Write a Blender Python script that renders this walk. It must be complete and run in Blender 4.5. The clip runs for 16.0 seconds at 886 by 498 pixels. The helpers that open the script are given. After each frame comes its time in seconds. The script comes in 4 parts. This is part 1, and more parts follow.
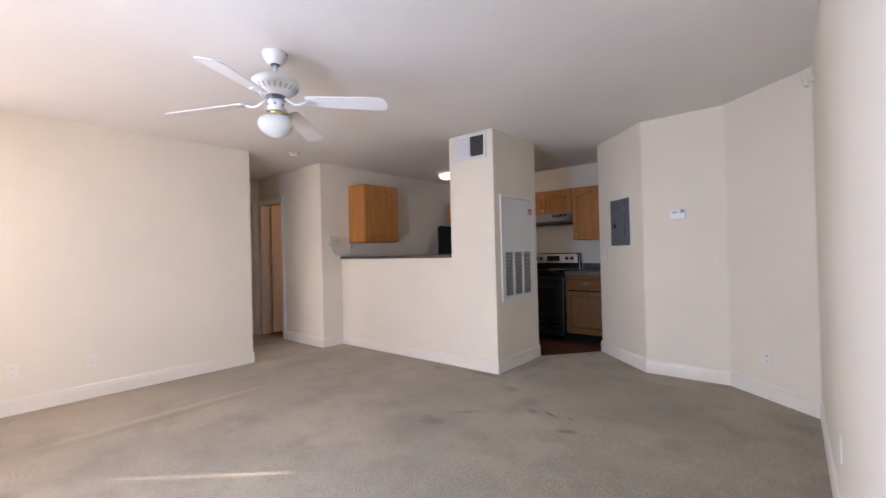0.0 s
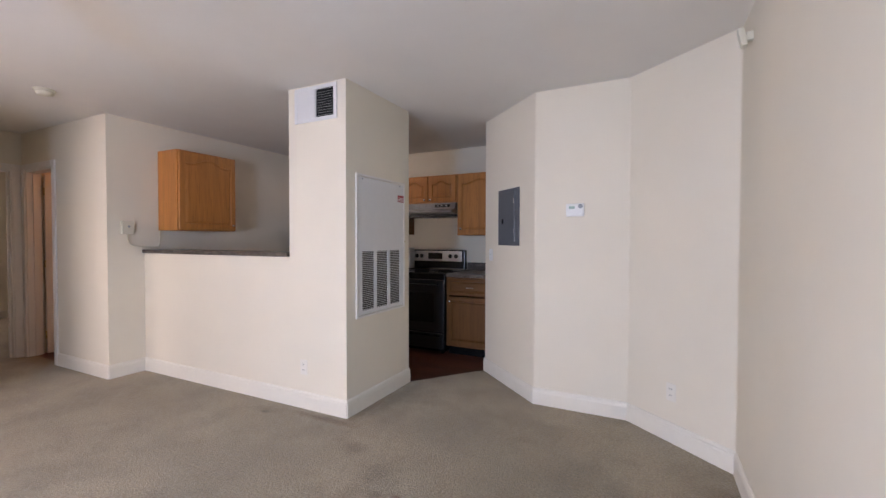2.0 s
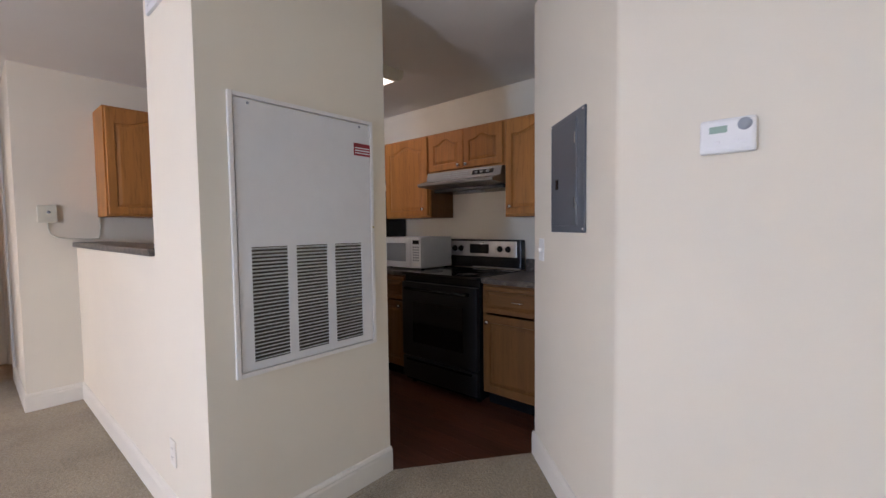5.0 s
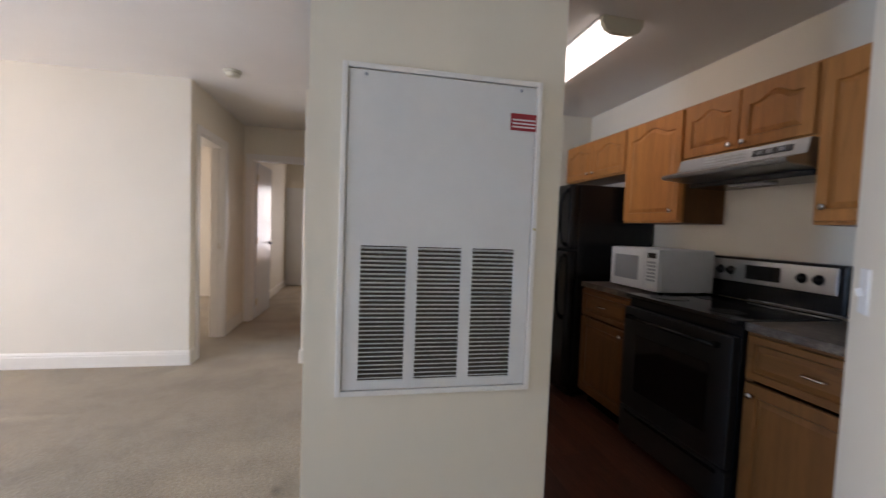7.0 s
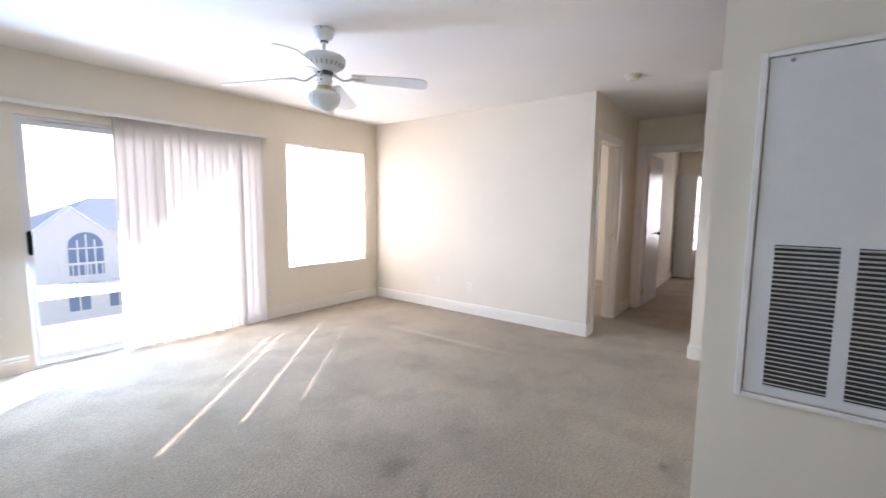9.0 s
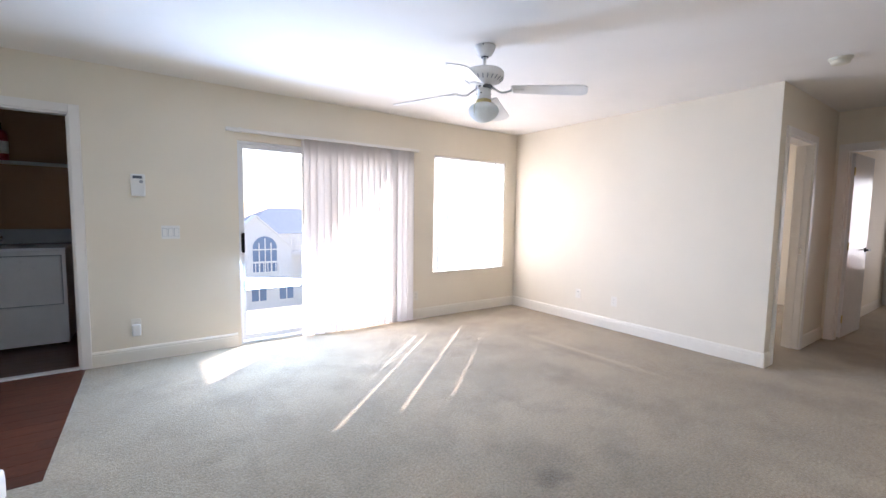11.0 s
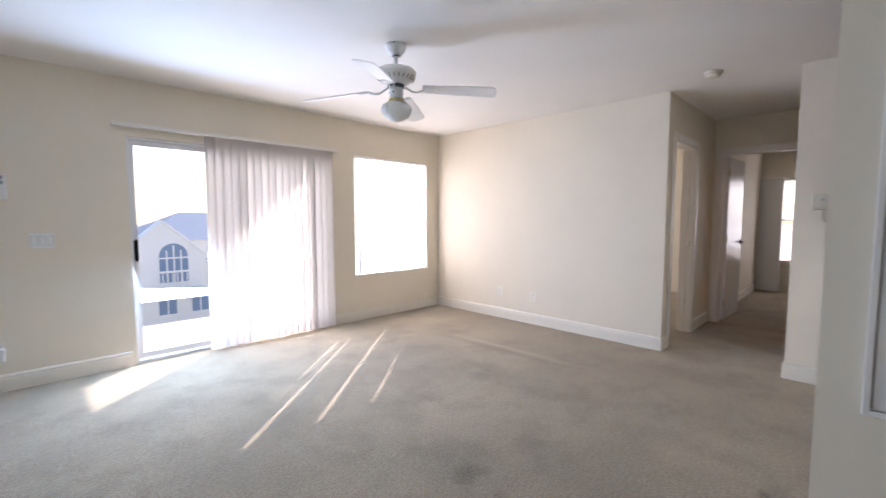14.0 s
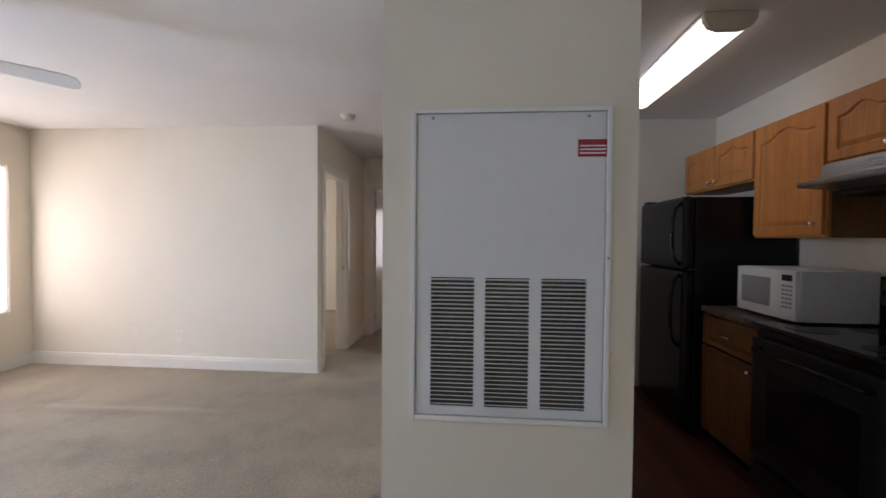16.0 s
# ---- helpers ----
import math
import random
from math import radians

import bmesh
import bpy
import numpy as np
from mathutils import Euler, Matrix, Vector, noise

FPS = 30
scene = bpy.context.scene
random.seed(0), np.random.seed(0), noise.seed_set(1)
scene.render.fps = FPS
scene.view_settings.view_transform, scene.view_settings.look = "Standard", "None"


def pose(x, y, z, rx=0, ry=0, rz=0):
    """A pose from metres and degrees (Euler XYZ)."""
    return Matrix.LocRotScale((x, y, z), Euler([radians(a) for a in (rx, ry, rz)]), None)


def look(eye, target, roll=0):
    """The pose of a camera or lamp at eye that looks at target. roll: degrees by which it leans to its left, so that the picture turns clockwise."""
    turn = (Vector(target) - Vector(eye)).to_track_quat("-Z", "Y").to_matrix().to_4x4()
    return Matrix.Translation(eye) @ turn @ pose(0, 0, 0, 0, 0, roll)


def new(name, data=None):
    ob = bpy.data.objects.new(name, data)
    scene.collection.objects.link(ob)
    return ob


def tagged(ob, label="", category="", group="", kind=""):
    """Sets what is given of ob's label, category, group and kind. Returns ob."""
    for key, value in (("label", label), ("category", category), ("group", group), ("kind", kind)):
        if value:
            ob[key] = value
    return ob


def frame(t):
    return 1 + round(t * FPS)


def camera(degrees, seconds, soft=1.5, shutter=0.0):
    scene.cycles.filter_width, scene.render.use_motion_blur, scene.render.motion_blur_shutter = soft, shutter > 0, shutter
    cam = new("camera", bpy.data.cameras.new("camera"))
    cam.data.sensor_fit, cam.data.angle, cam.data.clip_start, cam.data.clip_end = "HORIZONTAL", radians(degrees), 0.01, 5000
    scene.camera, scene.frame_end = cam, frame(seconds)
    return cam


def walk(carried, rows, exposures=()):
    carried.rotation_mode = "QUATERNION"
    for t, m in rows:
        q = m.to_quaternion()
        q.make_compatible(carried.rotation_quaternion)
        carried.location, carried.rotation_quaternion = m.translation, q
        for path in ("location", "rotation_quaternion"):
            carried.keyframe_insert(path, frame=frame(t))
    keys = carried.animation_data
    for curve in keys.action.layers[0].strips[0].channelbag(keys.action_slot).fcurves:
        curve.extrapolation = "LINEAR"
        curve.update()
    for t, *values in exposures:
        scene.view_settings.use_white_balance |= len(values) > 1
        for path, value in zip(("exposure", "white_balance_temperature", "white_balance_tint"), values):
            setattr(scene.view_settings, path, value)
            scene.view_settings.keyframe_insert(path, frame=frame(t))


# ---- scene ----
cam = camera(93.5, 16.0, soft=1.4, shutter=0.3)
PATH = [
    (0, (0.054, 0.190, 1.211), (-1.234, 1.720, 1.229), -1.4),
    (0.5, (-0.067, 0.441, 1.224), (-1.212, 2.080, 1.225), -1.1),
    (1, (-0.082, 0.75, 1.289), (-1.244, 2.377, 1.255), -0.0),
    (1.5, (-0.158, 1.029, 1.278), (-1.242, 2.708, 1.211), -1.3),
    (2, (-0.262, 1.312, 1.289), (-1.149, 3.104, 1.246), 0.1),
    (2.5, (-0.319, 1.612, 1.27), (-1.277, 3.368, 1.248), 0.1),
    (3, (-0.360, 1.941, 1.271), (-1.378, 3.661, 1.185), -0.5),
    (5.5, (-0.636, 3.404, 1.268), (-2.135, 4.724, 1.169), 0.4),
    (6, (-0.683, 3.647, 1.273), (-2.38, 4.701, 1.164), 1.8),
    (6.5, (-0.775, 3.776, 1.266), (-2.572, 4.639, 1.103), 1.3),
    (7, (-0.819, 3.844, 1.267), (-2.775, 4.249, 1.168), 2.2),
    (7.5, (-0.763, 3.911, 1.281), (-2.751, 3.734, 1.148), 3.2),
    (8, (-0.699, 3.851, 1.292), (-2.616, 3.311, 1.104), 1.4),
    (8.5, (-0.636, 3.813, 1.31), (-2.419, 2.923, 1.134), 1.3),
    (9, (-0.556, 3.831, 1.307), (-2.13, 2.613, 1.106), 0.6),
    (9.5, (-0.497, 3.819, 1.309), (-1.945, 2.457, 1.09), 1.7),
    (10, (-0.434, 3.772, 1.286), (-1.721, 2.254, 1.091), 0.2),
    (12.5, (-0.386, 3.709, 1.285), (-1.498, 2.053, 1.135), 1.1),
    (13, (-0.443, 3.74, 1.266), (-1.572, 2.097, 1.107), 0.7),
    (13.5, (-0.454, 3.736, 1.266), (-1.68, 2.163, 1.104), 0.3),
    (14, (-0.492, 3.763, 1.275), (-1.896, 2.346, 1.127), 0.0),
    (14.5, (-0.484, 3.774, 1.307), (-2.176, 2.716, 1.177), -0.1),
    (15, (-0.538, 3.829, 1.322), (-2.432, 3.196, 1.211), 0.2),
    (15.5, (-0.636, 3.916, 1.325), (-2.596, 3.52, 1.277), 0.6),
    (16, (-0.761, 4.018, 1.332), (-2.753, 3.852, 1.287), 0.5),
]
EXPOSURES = [(0, 1.13, 7350, 30.5), (3, 1.34, 7260, 30.5), (6.5, 1.33, 7080, 25.5), (7.5, 1.48, 6900, 23.5), (9, 1.52, 6520, 23), (13, 1.31, 6500, 23.5), (14.5, 1.10, 6700, 24), (16, 1.03, 6770, 23)]
walk(cam, [(t, look(eye, target, roll)) for t, eye, target, roll in PATH], EXPOSURES)

# ---------------------------------------------------------------- light
world = bpy.data.worlds.new("world")
scene.world = world
world.use_nodes = True
sky = world.node_tree.nodes.new("ShaderNodeTexSky")
sky.sky_type = "NISHITA"
sky.sun_disc = False
sky.sun_elevation = radians(32.4)
sky.sun_rotation = radians(228)
world.node_tree.nodes["Background"].inputs["Strength"].default_value = 0.15
world.node_tree.links.new(sky.outputs[0], world.node_tree.nodes["Background"].inputs["Color"])

sun = new("sun", bpy.data.lights.new("sun", "SUN"))
sun.data.energy, sun.data.angle, sun.data.color = 5.0, radians(0.5), (1.0, 0.975, 0.94)
sun.matrix_world = look((-11.1, -10, 9.49), (0, 0, 0))


def window_light(name, place, target, w, h, watts, colour=(0.88, 0.94, 1.0)):
    """Sky light that enters through an opening."""
    ob = new(name, bpy.data.lights.new(name, "AREA"))
    ob.data.shape, ob.data.size, ob.data.size_y = "RECTANGLE", w, h
    ob.data.energy, ob.data.color = watts, colour
    ob.matrix_world = look(place, target)
    return ob


window_light("skylight_slider", (-1.40, -0.55, 1.15), (-1.30, 3, 0.15), 0.58, 1.3, 39, (0.39, 0.65, 1.0))
window_light("skylight_blind", (-2.35, -0.515, 1.03), (-2.35, 3, 1.03), 1.2, 2.0, 8, (0.88, 0.94, 1.0))
window_light("skylight_behind_blind", (-2.35, -0.66, 1.03), (-2.35, 3, 1.03), 1.2, 1.9, 1.6, (0.95, 0.97, 1.0))
window_light("skylight_window", (-3.93, -0.664, 1.3), (-3.93, 3, 1.3), 1.15, 1.4, 20, (0.88, 0.94, 1.0))
window_light("skylight_bedroom", (-9.60, 3.45, 1.35), (-5, 3.45, 1.2), 0.75, 1.2, 3.2)
window_light("skylight_bedroom_south", (-6.9, -0.50, 1.3), (-6.9, 3, 1.3), 1.1, 1.4, 10)

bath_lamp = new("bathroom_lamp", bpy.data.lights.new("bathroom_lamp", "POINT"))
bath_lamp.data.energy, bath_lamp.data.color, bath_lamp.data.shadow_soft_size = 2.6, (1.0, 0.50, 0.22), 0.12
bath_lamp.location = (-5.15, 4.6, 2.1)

# ---------------------------------------------------------------- materials


def nodes_of(name):
    m = bpy.data.materials.new(name)
    m.use_nodes = True
    t = m.node_tree
    return m, t, t.nodes["Principled BSDF"], t.nodes, t.links


def coords(t, scale=(1, 1, 1), kind="Object"):
    tc, mp = t.nodes.new("ShaderNodeTexCoord"), t.nodes.new("ShaderNodeMapping")
    mp.inputs["Scale"].default_value = scale
    t.links.new(tc.outputs[kind], mp.inputs["Vector"])
    return mp.outputs["Vector"]


def noise_tex(t, vec, scale, detail=4, rough=0.55):
    n = t.nodes.new("ShaderNodeTexNoise")
    n.inputs["Scale"].default_value, n.inputs["Detail"].default_value, n.inputs["Roughness"].default_value = scale, detail, rough
    t.links.new(vec, n.inputs["Vector"])
    return n.outputs["Fac"]


def ramp(t, fac, stops):
    r = t.nodes.new("ShaderNodeValToRGB")
    while len(r.color_ramp.elements) < len(stops):
        r.color_ramp.elements.new(0.5)
    for e, (p, c) in zip(r.color_ramp.elements, stops):
        e.position, e.color = p, (c if len(c) == 4 else (*c, 1))
    t.links.new(fac, r.inputs["Fac"])
    return r.outputs["Color"]


def mixed(t, fac, a, b, mode="MIX"):
    m = t.nodes.new("ShaderNodeMix")
    m.data_type, m.blend_type = "RGBA", mode
    for sock, v in ((m.inputs[0], fac), (m.inputs[6], a), (m.inputs[7], b)):
        if isinstance(v, (int, float)):
            sock.default_value = v
        elif isinstance(v, tuple):
            sock.default_value = v if len(v) == 4 else (*v, 1)
        else:
            t.links.new(v, sock)
    return m.outputs[2]


def bumped(t, bsdf, height, strength, distance=0.002):
    b = t.nodes.new("ShaderNodeBump")
    b.inputs["Strength"].default_value, b.inputs["Distance"].default_value = strength, distance
    t.links.new(height, b.inputs["Height"])
    t.links.new(b.outputs["Normal"], bsdf.inputs["Normal"])


def shade(c, k):
    return tuple(min(1, v * k) for v in c[:3])


def plain(name, col, rough=0.5, metal=0.0, var=0.06, scale=18, bump=0.05, fine=220, spec=0.5, coat=0.0):
    """A coat of colour with two scales of unevenness and a little relief."""
    m, t, b, n, l = nodes_of(name)
    v = coords(t)
    big, small = noise_tex(t, v, scale, 3), noise_tex(t, v, fine, 2)
    c = ramp(t, big, [(0.3, shade(col, 1 - var)), (0.7, shade(col, 1 + var))])
    c = mixed(t, 0.5, c, ramp(t, small, [(0.3, shade(col, 1 - var * 0.7)), (0.7, shade(col, 1 + var * 0.7))]))
    l.new(c, b.inputs["Base Color"])
    l.new(ramp(t, big, [(0.25, (rough * 0.88,) * 3), (0.75, (min(1, rough * 1.12),) * 3)]), b.inputs["Roughness"])
    b.inputs["Metallic"].default_value = metal
    b.inputs["Specular IOR Level"].default_value = spec
    b.inputs["Coat Weight"].default_value = coat
    if bump:
        bumped(t, b, small, bump, 0.001)
    return m


def wall_paint(name, col, rough=0.62):
    """Roller-painted drywall: orange-peel relief, faint clouding and scuffs."""
    m, t, b, n, l = nodes_of(name)
    v = coords(t)
    cloud, peel = noise_tex(t, v, 1.3, 4), noise_tex(t, v, 130, 3)
    scuff = noise_tex(t, coords(t, (1, 1, 3)), 9, 6, 0.7)
    c = ramp(t, cloud, [(0.3, shade(col, 0.965)), (0.7, shade(col, 1.02))])
    c = mixed(t, ramp(t, scuff, [(0.66, (0, 0, 0)), (0.8, (0.22,) * 3)]), c, shade(col, 0.86))
    l.new(c, b.inputs["Base Color"])
    b.inputs["Roughness"].default_value = rough
    b.inputs["Specular IOR Level"].default_value = 0.3
    bumped(t, b, peel, 0.22, 0.0012)
    return m


# spills, rubbed lanes, a paler patch, and a rug's ridge with its bright and shaded sides painted on: x, y, half length
# across x and y, turn, tone, strength
CARPET_MARKS = [
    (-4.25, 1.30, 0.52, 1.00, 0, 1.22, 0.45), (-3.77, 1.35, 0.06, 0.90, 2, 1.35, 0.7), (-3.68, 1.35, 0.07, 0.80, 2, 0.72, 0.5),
    (-1.98, 2.43, 0.13, 0.07, 30, 0.5, 0.8), (-1.88, 2.71, 0.16, 0.035, 40, 0.55, 0.7), (-1.35, 3.04, 0.09, 0.022, -20, (0.13, 0.045, 0.03), 0.8),
    (-1.20, 3.05, 0.04, 0.02, 0, (0.12, 0.05, 0.04), 0.7), (-1.14, 2.83, 0.09, 0.04, 25, 0.4, 0.85), (-1.48, 3.02, 0.06, 0.05, 0, 0.5, 0.7), (-1.88, 3.36, 0.12, 0.08, 10, 0.55, 0.6),
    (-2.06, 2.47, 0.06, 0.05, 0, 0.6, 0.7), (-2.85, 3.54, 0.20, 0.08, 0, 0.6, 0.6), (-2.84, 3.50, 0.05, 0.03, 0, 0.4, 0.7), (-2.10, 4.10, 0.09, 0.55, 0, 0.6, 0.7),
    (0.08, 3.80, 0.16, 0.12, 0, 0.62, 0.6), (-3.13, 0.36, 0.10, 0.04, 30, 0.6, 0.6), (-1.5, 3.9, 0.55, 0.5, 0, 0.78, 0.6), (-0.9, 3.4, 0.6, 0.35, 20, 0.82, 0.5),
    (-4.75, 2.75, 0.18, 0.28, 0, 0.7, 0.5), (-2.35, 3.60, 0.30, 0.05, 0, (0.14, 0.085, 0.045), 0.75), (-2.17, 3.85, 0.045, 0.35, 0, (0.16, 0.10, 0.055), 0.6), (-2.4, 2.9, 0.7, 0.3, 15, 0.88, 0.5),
]


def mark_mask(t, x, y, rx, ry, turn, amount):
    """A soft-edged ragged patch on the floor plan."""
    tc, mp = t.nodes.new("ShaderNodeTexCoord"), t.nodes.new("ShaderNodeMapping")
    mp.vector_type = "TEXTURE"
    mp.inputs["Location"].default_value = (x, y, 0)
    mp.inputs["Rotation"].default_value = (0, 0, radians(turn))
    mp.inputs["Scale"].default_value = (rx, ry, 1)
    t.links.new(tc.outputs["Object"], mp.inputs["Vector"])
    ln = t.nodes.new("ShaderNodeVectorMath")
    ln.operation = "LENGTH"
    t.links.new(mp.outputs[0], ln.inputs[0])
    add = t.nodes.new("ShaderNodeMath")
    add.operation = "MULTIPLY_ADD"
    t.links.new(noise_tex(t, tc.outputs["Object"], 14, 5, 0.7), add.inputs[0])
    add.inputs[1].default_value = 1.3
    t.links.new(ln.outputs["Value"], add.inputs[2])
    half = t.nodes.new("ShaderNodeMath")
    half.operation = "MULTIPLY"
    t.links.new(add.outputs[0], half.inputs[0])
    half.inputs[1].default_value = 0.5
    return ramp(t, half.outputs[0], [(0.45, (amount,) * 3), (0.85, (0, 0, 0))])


def carpet_mat():
    m, t, b, n, l = nodes_of("carpet")
    v = coords(t)
    col = (0.284, 0.228, 0.156)
    cloud = noise_tex(t, v, 0.9, 5, 0.6)
    patch = noise_tex(t, v, 2.7, 6, 0.65)
    spot = noise_tex(t, v, 6.5, 5, 0.6)
    pile, fibre = noise_tex(t, v, 75, 4, 0.7), noise_tex(t, v, 420, 2)
    c = ramp(t, cloud, [(0.32, shade(col, 0.86)), (0.68, shade(col, 1.22))])
    c = mixed(t, ramp(t, patch, [(0.47, (0, 0, 0)), (0.70, (0.6,) * 3)]), c, shade(col, 0.62))
    c = mixed(t, ramp(t, spot, [(0.64, (0, 0, 0)), (0.78, (0.32,) * 3)]), c, shade(col, 0.42))
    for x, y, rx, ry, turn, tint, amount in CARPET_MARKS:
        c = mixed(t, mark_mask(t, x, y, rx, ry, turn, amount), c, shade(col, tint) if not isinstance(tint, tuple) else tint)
    c = mixed(t, 0.6, c, ramp(t, pile, [(0.30, (0.3,) * 3), (0.70, (1.0,) * 3)]), "OVERLAY")
    c = mixed(t, 0.25, c, ramp(t, fibre, [(0.25, (0.3,) * 3), (0.75, (0.85,) * 3)]), "OVERLAY")
    l.new(c, b.inputs["Base Color"])
    b.inputs["Roughness"].default_value = 0.95
    b.inputs["Specular IOR Level"].default_value = 0.1
    b.inputs["Sheen Weight"].default_value = 0.25
    bumped(t, b, pile, 0.85, 0.011)
    return m


def oak_mat(name, stretch, dark=1.0):
    """Honey-stained oak; the grain runs along the axis with the small stretch."""
    m, t, b, n, l = nodes_of(name)
    info = n.new("ShaderNodeObjectInfo")
    v = coords(t, stretch)
    add = n.new("ShaderNodeVectorMath")
    l.new(v, add.inputs[0])
    l.new(info.outputs["Random"], add.inputs[1])
    grain, pores = noise_tex(t, add.outputs[0], 16, 6, 0.65), noise_tex(t, add.outputs[0], 90, 3)
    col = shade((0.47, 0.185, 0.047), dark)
    c = ramp(t, grain, [(0.25, shade(col, 0.72)), (0.5, col), (0.75, shade(col, 1.22))])
    c = mixed(t, ramp(t, pores, [(0.3, (0.45,) * 3), (0.45, (0, 0, 0))]), c, shade(col, 0.45))
    l.new(c, b.inputs["Base Color"])
    b.inputs["Roughness"].default_value = 0.46
    b.inputs["Specular IOR Level"].default_value = 0.35
    b.inputs["Coat Weight"].default_value = 0.05
    b.inputs["Coat Roughness"].default_value = 0.25
    bumped(t, b, grain, 0.12, 0.001)
    return m


def plank_mat():
    m, t, b, n, l = nodes_of("red_brown_laminate")
    info = n.new("ShaderNodeObjectInfo")
    v = coords(t, (1.2, 14, 1))
    add = n.new("ShaderNodeVectorMath")
    l.new(v, add.inputs[0])
    l.new(info.outputs["Random"], add.inputs[1])
    grain = noise_tex(t, add.outputs[0], 5, 6, 0.65)
    col = (0.11, 0.033, 0.016)
    c = ramp(t, grain, [(0.25, shade(col, 0.55)), (0.75, shade(col, 1.45))])
    tone = ramp(t, info.outputs["Random"], [(0, (0.7,) * 3), (1, (1.0,) * 3)])
    l.new(mixed(t, 1.0, c, tone, "MULTIPLY"), b.inputs["Base Color"])
    b.inputs["Roughness"].default_value = 0.42
    bumped(t, b, grain, 0.08, 0.001)
    return m


def granite_mat():
    m, t, b, n, l = nodes_of("speckled_laminate_stone")
    v = coords(t)
    a, s = noise_tex(t, v, 22, 6, 0.7), noise_tex(t, v, 160, 3, 0.7)
    c = ramp(t, a, [(0.3, (0.02, 0.015, 0.012)), (0.5, (0.075, 0.052, 0.04)), (0.64, (0.24, 0.19, 0.15)), (0.75, (0.04, 0.03, 0.025))])
    c = mixed(t, 0.35, c, ramp(t, s, [(0.35, (0.012,) * 3), (0.72, (0.30, 0.25, 0.21))]))
    l.new(c, b.inputs["Base Color"])
    b.inputs["Roughness"].default_value = 0.32
    return m


def sheer_mat(name, col, through_part):
    """Thin white cloth or vinyl that daylight shines through."""
    m = bpy.data.materials.new(name)
    m.use_nodes = True
    t = m.node_tree
    t.nodes.clear()
    out, mix = t.nodes.new("ShaderNodeOutputMaterial"), t.nodes.new("ShaderNodeMixShader")
    d, tr = t.nodes.new("ShaderNodeBsdfDiffuse"), t.nodes.new("ShaderNodeBsdfTranslucent")
    weave = noise_tex(t, coords(t, (1, 1, 0.05)), 120, 3)
    c = ramp(t, weave, [(0.3, shade(col, 0.94)), (0.7, col)])
    for s in (d, tr):
        t.links.new(c, s.inputs["Color"])
    mix.inputs["Fac"].default_value = through_part
    t.links.new(d.outputs[0], mix.inputs[1])
    t.links.new(tr.outputs[0], mix.inputs[2])
    t.links.new(mix.outputs[0], out.inputs["Surface"])
    return m


def glass_mat():
    m, t, b, n, l = nodes_of("window_glass")
    b.inputs["Base Color"].default_value = (0.97, 0.99, 0.98, 1)
    b.inputs["Roughness"].default_value = 0.0
    b.inputs["Transmission Weight"].default_value = 1.0
    b.inputs["IOR"].default_value = 1.05
    return m


def glow_mat(name, col, strength):
    m, t, b, n, l = nodes_of(name)
    b.inputs["Base Color"].default_value = (0.8, 0.8, 0.8, 1)
    b.inputs["Emission Color"].default_value = (*col, 1)
    b.inputs["Emission Strength"].default_value = strength
    return m


WALL = wall_paint("warm_white_wall_paint", (0.780, 0.706, 0.582))
CEIL = wall_paint("white_ceiling_paint", (0.785, 0.75, 0.70), 0.8)
# far darker than the other walls: the closet's shade is part of this tan
LAUNDRY_WALL = wall_paint("shaded_tan_laundry_wall", (0.40, 0.24, 0.14))
BASEPAINT = plain("cream_semi_gloss_baseboard", (0.79, 0.735, 0.64), 0.38, var=0.03, bump=0.02)
PLATE = plain("cream_painted_cover_plate", (0.78, 0.73, 0.645), 0.42, var=0.03, bump=0.02)
TRIM = plain("white_semi_gloss_trim", (0.785, 0.745, 0.695), 0.35, var=0.025, bump=0.02)
DOORWHITE = plain("white_gloss_door_paint", (0.78, 0.78, 0.78), 0.22, var=0.02, bump=0.02)
CARPET = carpet_mat()
PLANK = plank_mat()
OAK = oak_mat("honey_oak_vertical", (1.0, 1.0, 0.07))
OAKX = oak_mat("honey_oak_horizontal", (0.07, 1.0, 1.0))
# darkened copy of the face oak; the shade on carcass sides is in its colour
OAKDARK = oak_mat("oak_shaded_side", (1.0, 1.0, 0.07), 0.36)
# same oak darkened: light falloff towards the base cabinets is put into the colour
OAKBASE = oak_mat("shaded_base_oak_vertical", (1.0, 1.0, 0.07), 0.36)
OAKBASEX = oak_mat("shaded_base_oak_horizontal", (0.07, 1.0, 1.0), 0.36)
STONE = granite_mat()
BLACK = plain("black_appliance_enamel", (0.007, 0.007, 0.0075), 0.24, var=0.1, bump=0.015, spec=0.35)
OVENGREY = plain("dark_oven_enamel", (0.010, 0.010, 0.0105), 0.36, var=0.1, bump=0.02)
BLACKGLASS = plain("black_glass", (0.006, 0.006, 0.007), 0.06, var=0.05, bump=0)
STEEL = plain("brushed_steel", (0.55, 0.55, 0.55), 0.3, 1.0, var=0.05, bump=0.03)
HOODSTEEL = plain("dull_hood_steel", (0.27, 0.27, 0.268), 0.34, 1.0, var=0.06, bump=0.03)
CHROME = plain("chrome", (0.75, 0.75, 0.76), 0.12, 1.0, var=0.03, bump=0)
WHITEPLASTIC = plain("white_plastic", (0.79, 0.78, 0.75), 0.4, var=0.03, bump=0.02)
IVORY = plain("ivory_plastic", (0.66, 0.62, 0.50), 0.45, var=0.05, bump=0.02)
APPLIANCE = plain("white_appliance_enamel", (0.74, 0.75, 0.75), 0.3, var=0.03, bump=0.02)
GREYPLASTIC = plain("grey_plastic", (0.30, 0.32, 0.34), 0.4, var=0.05, bump=0.02)
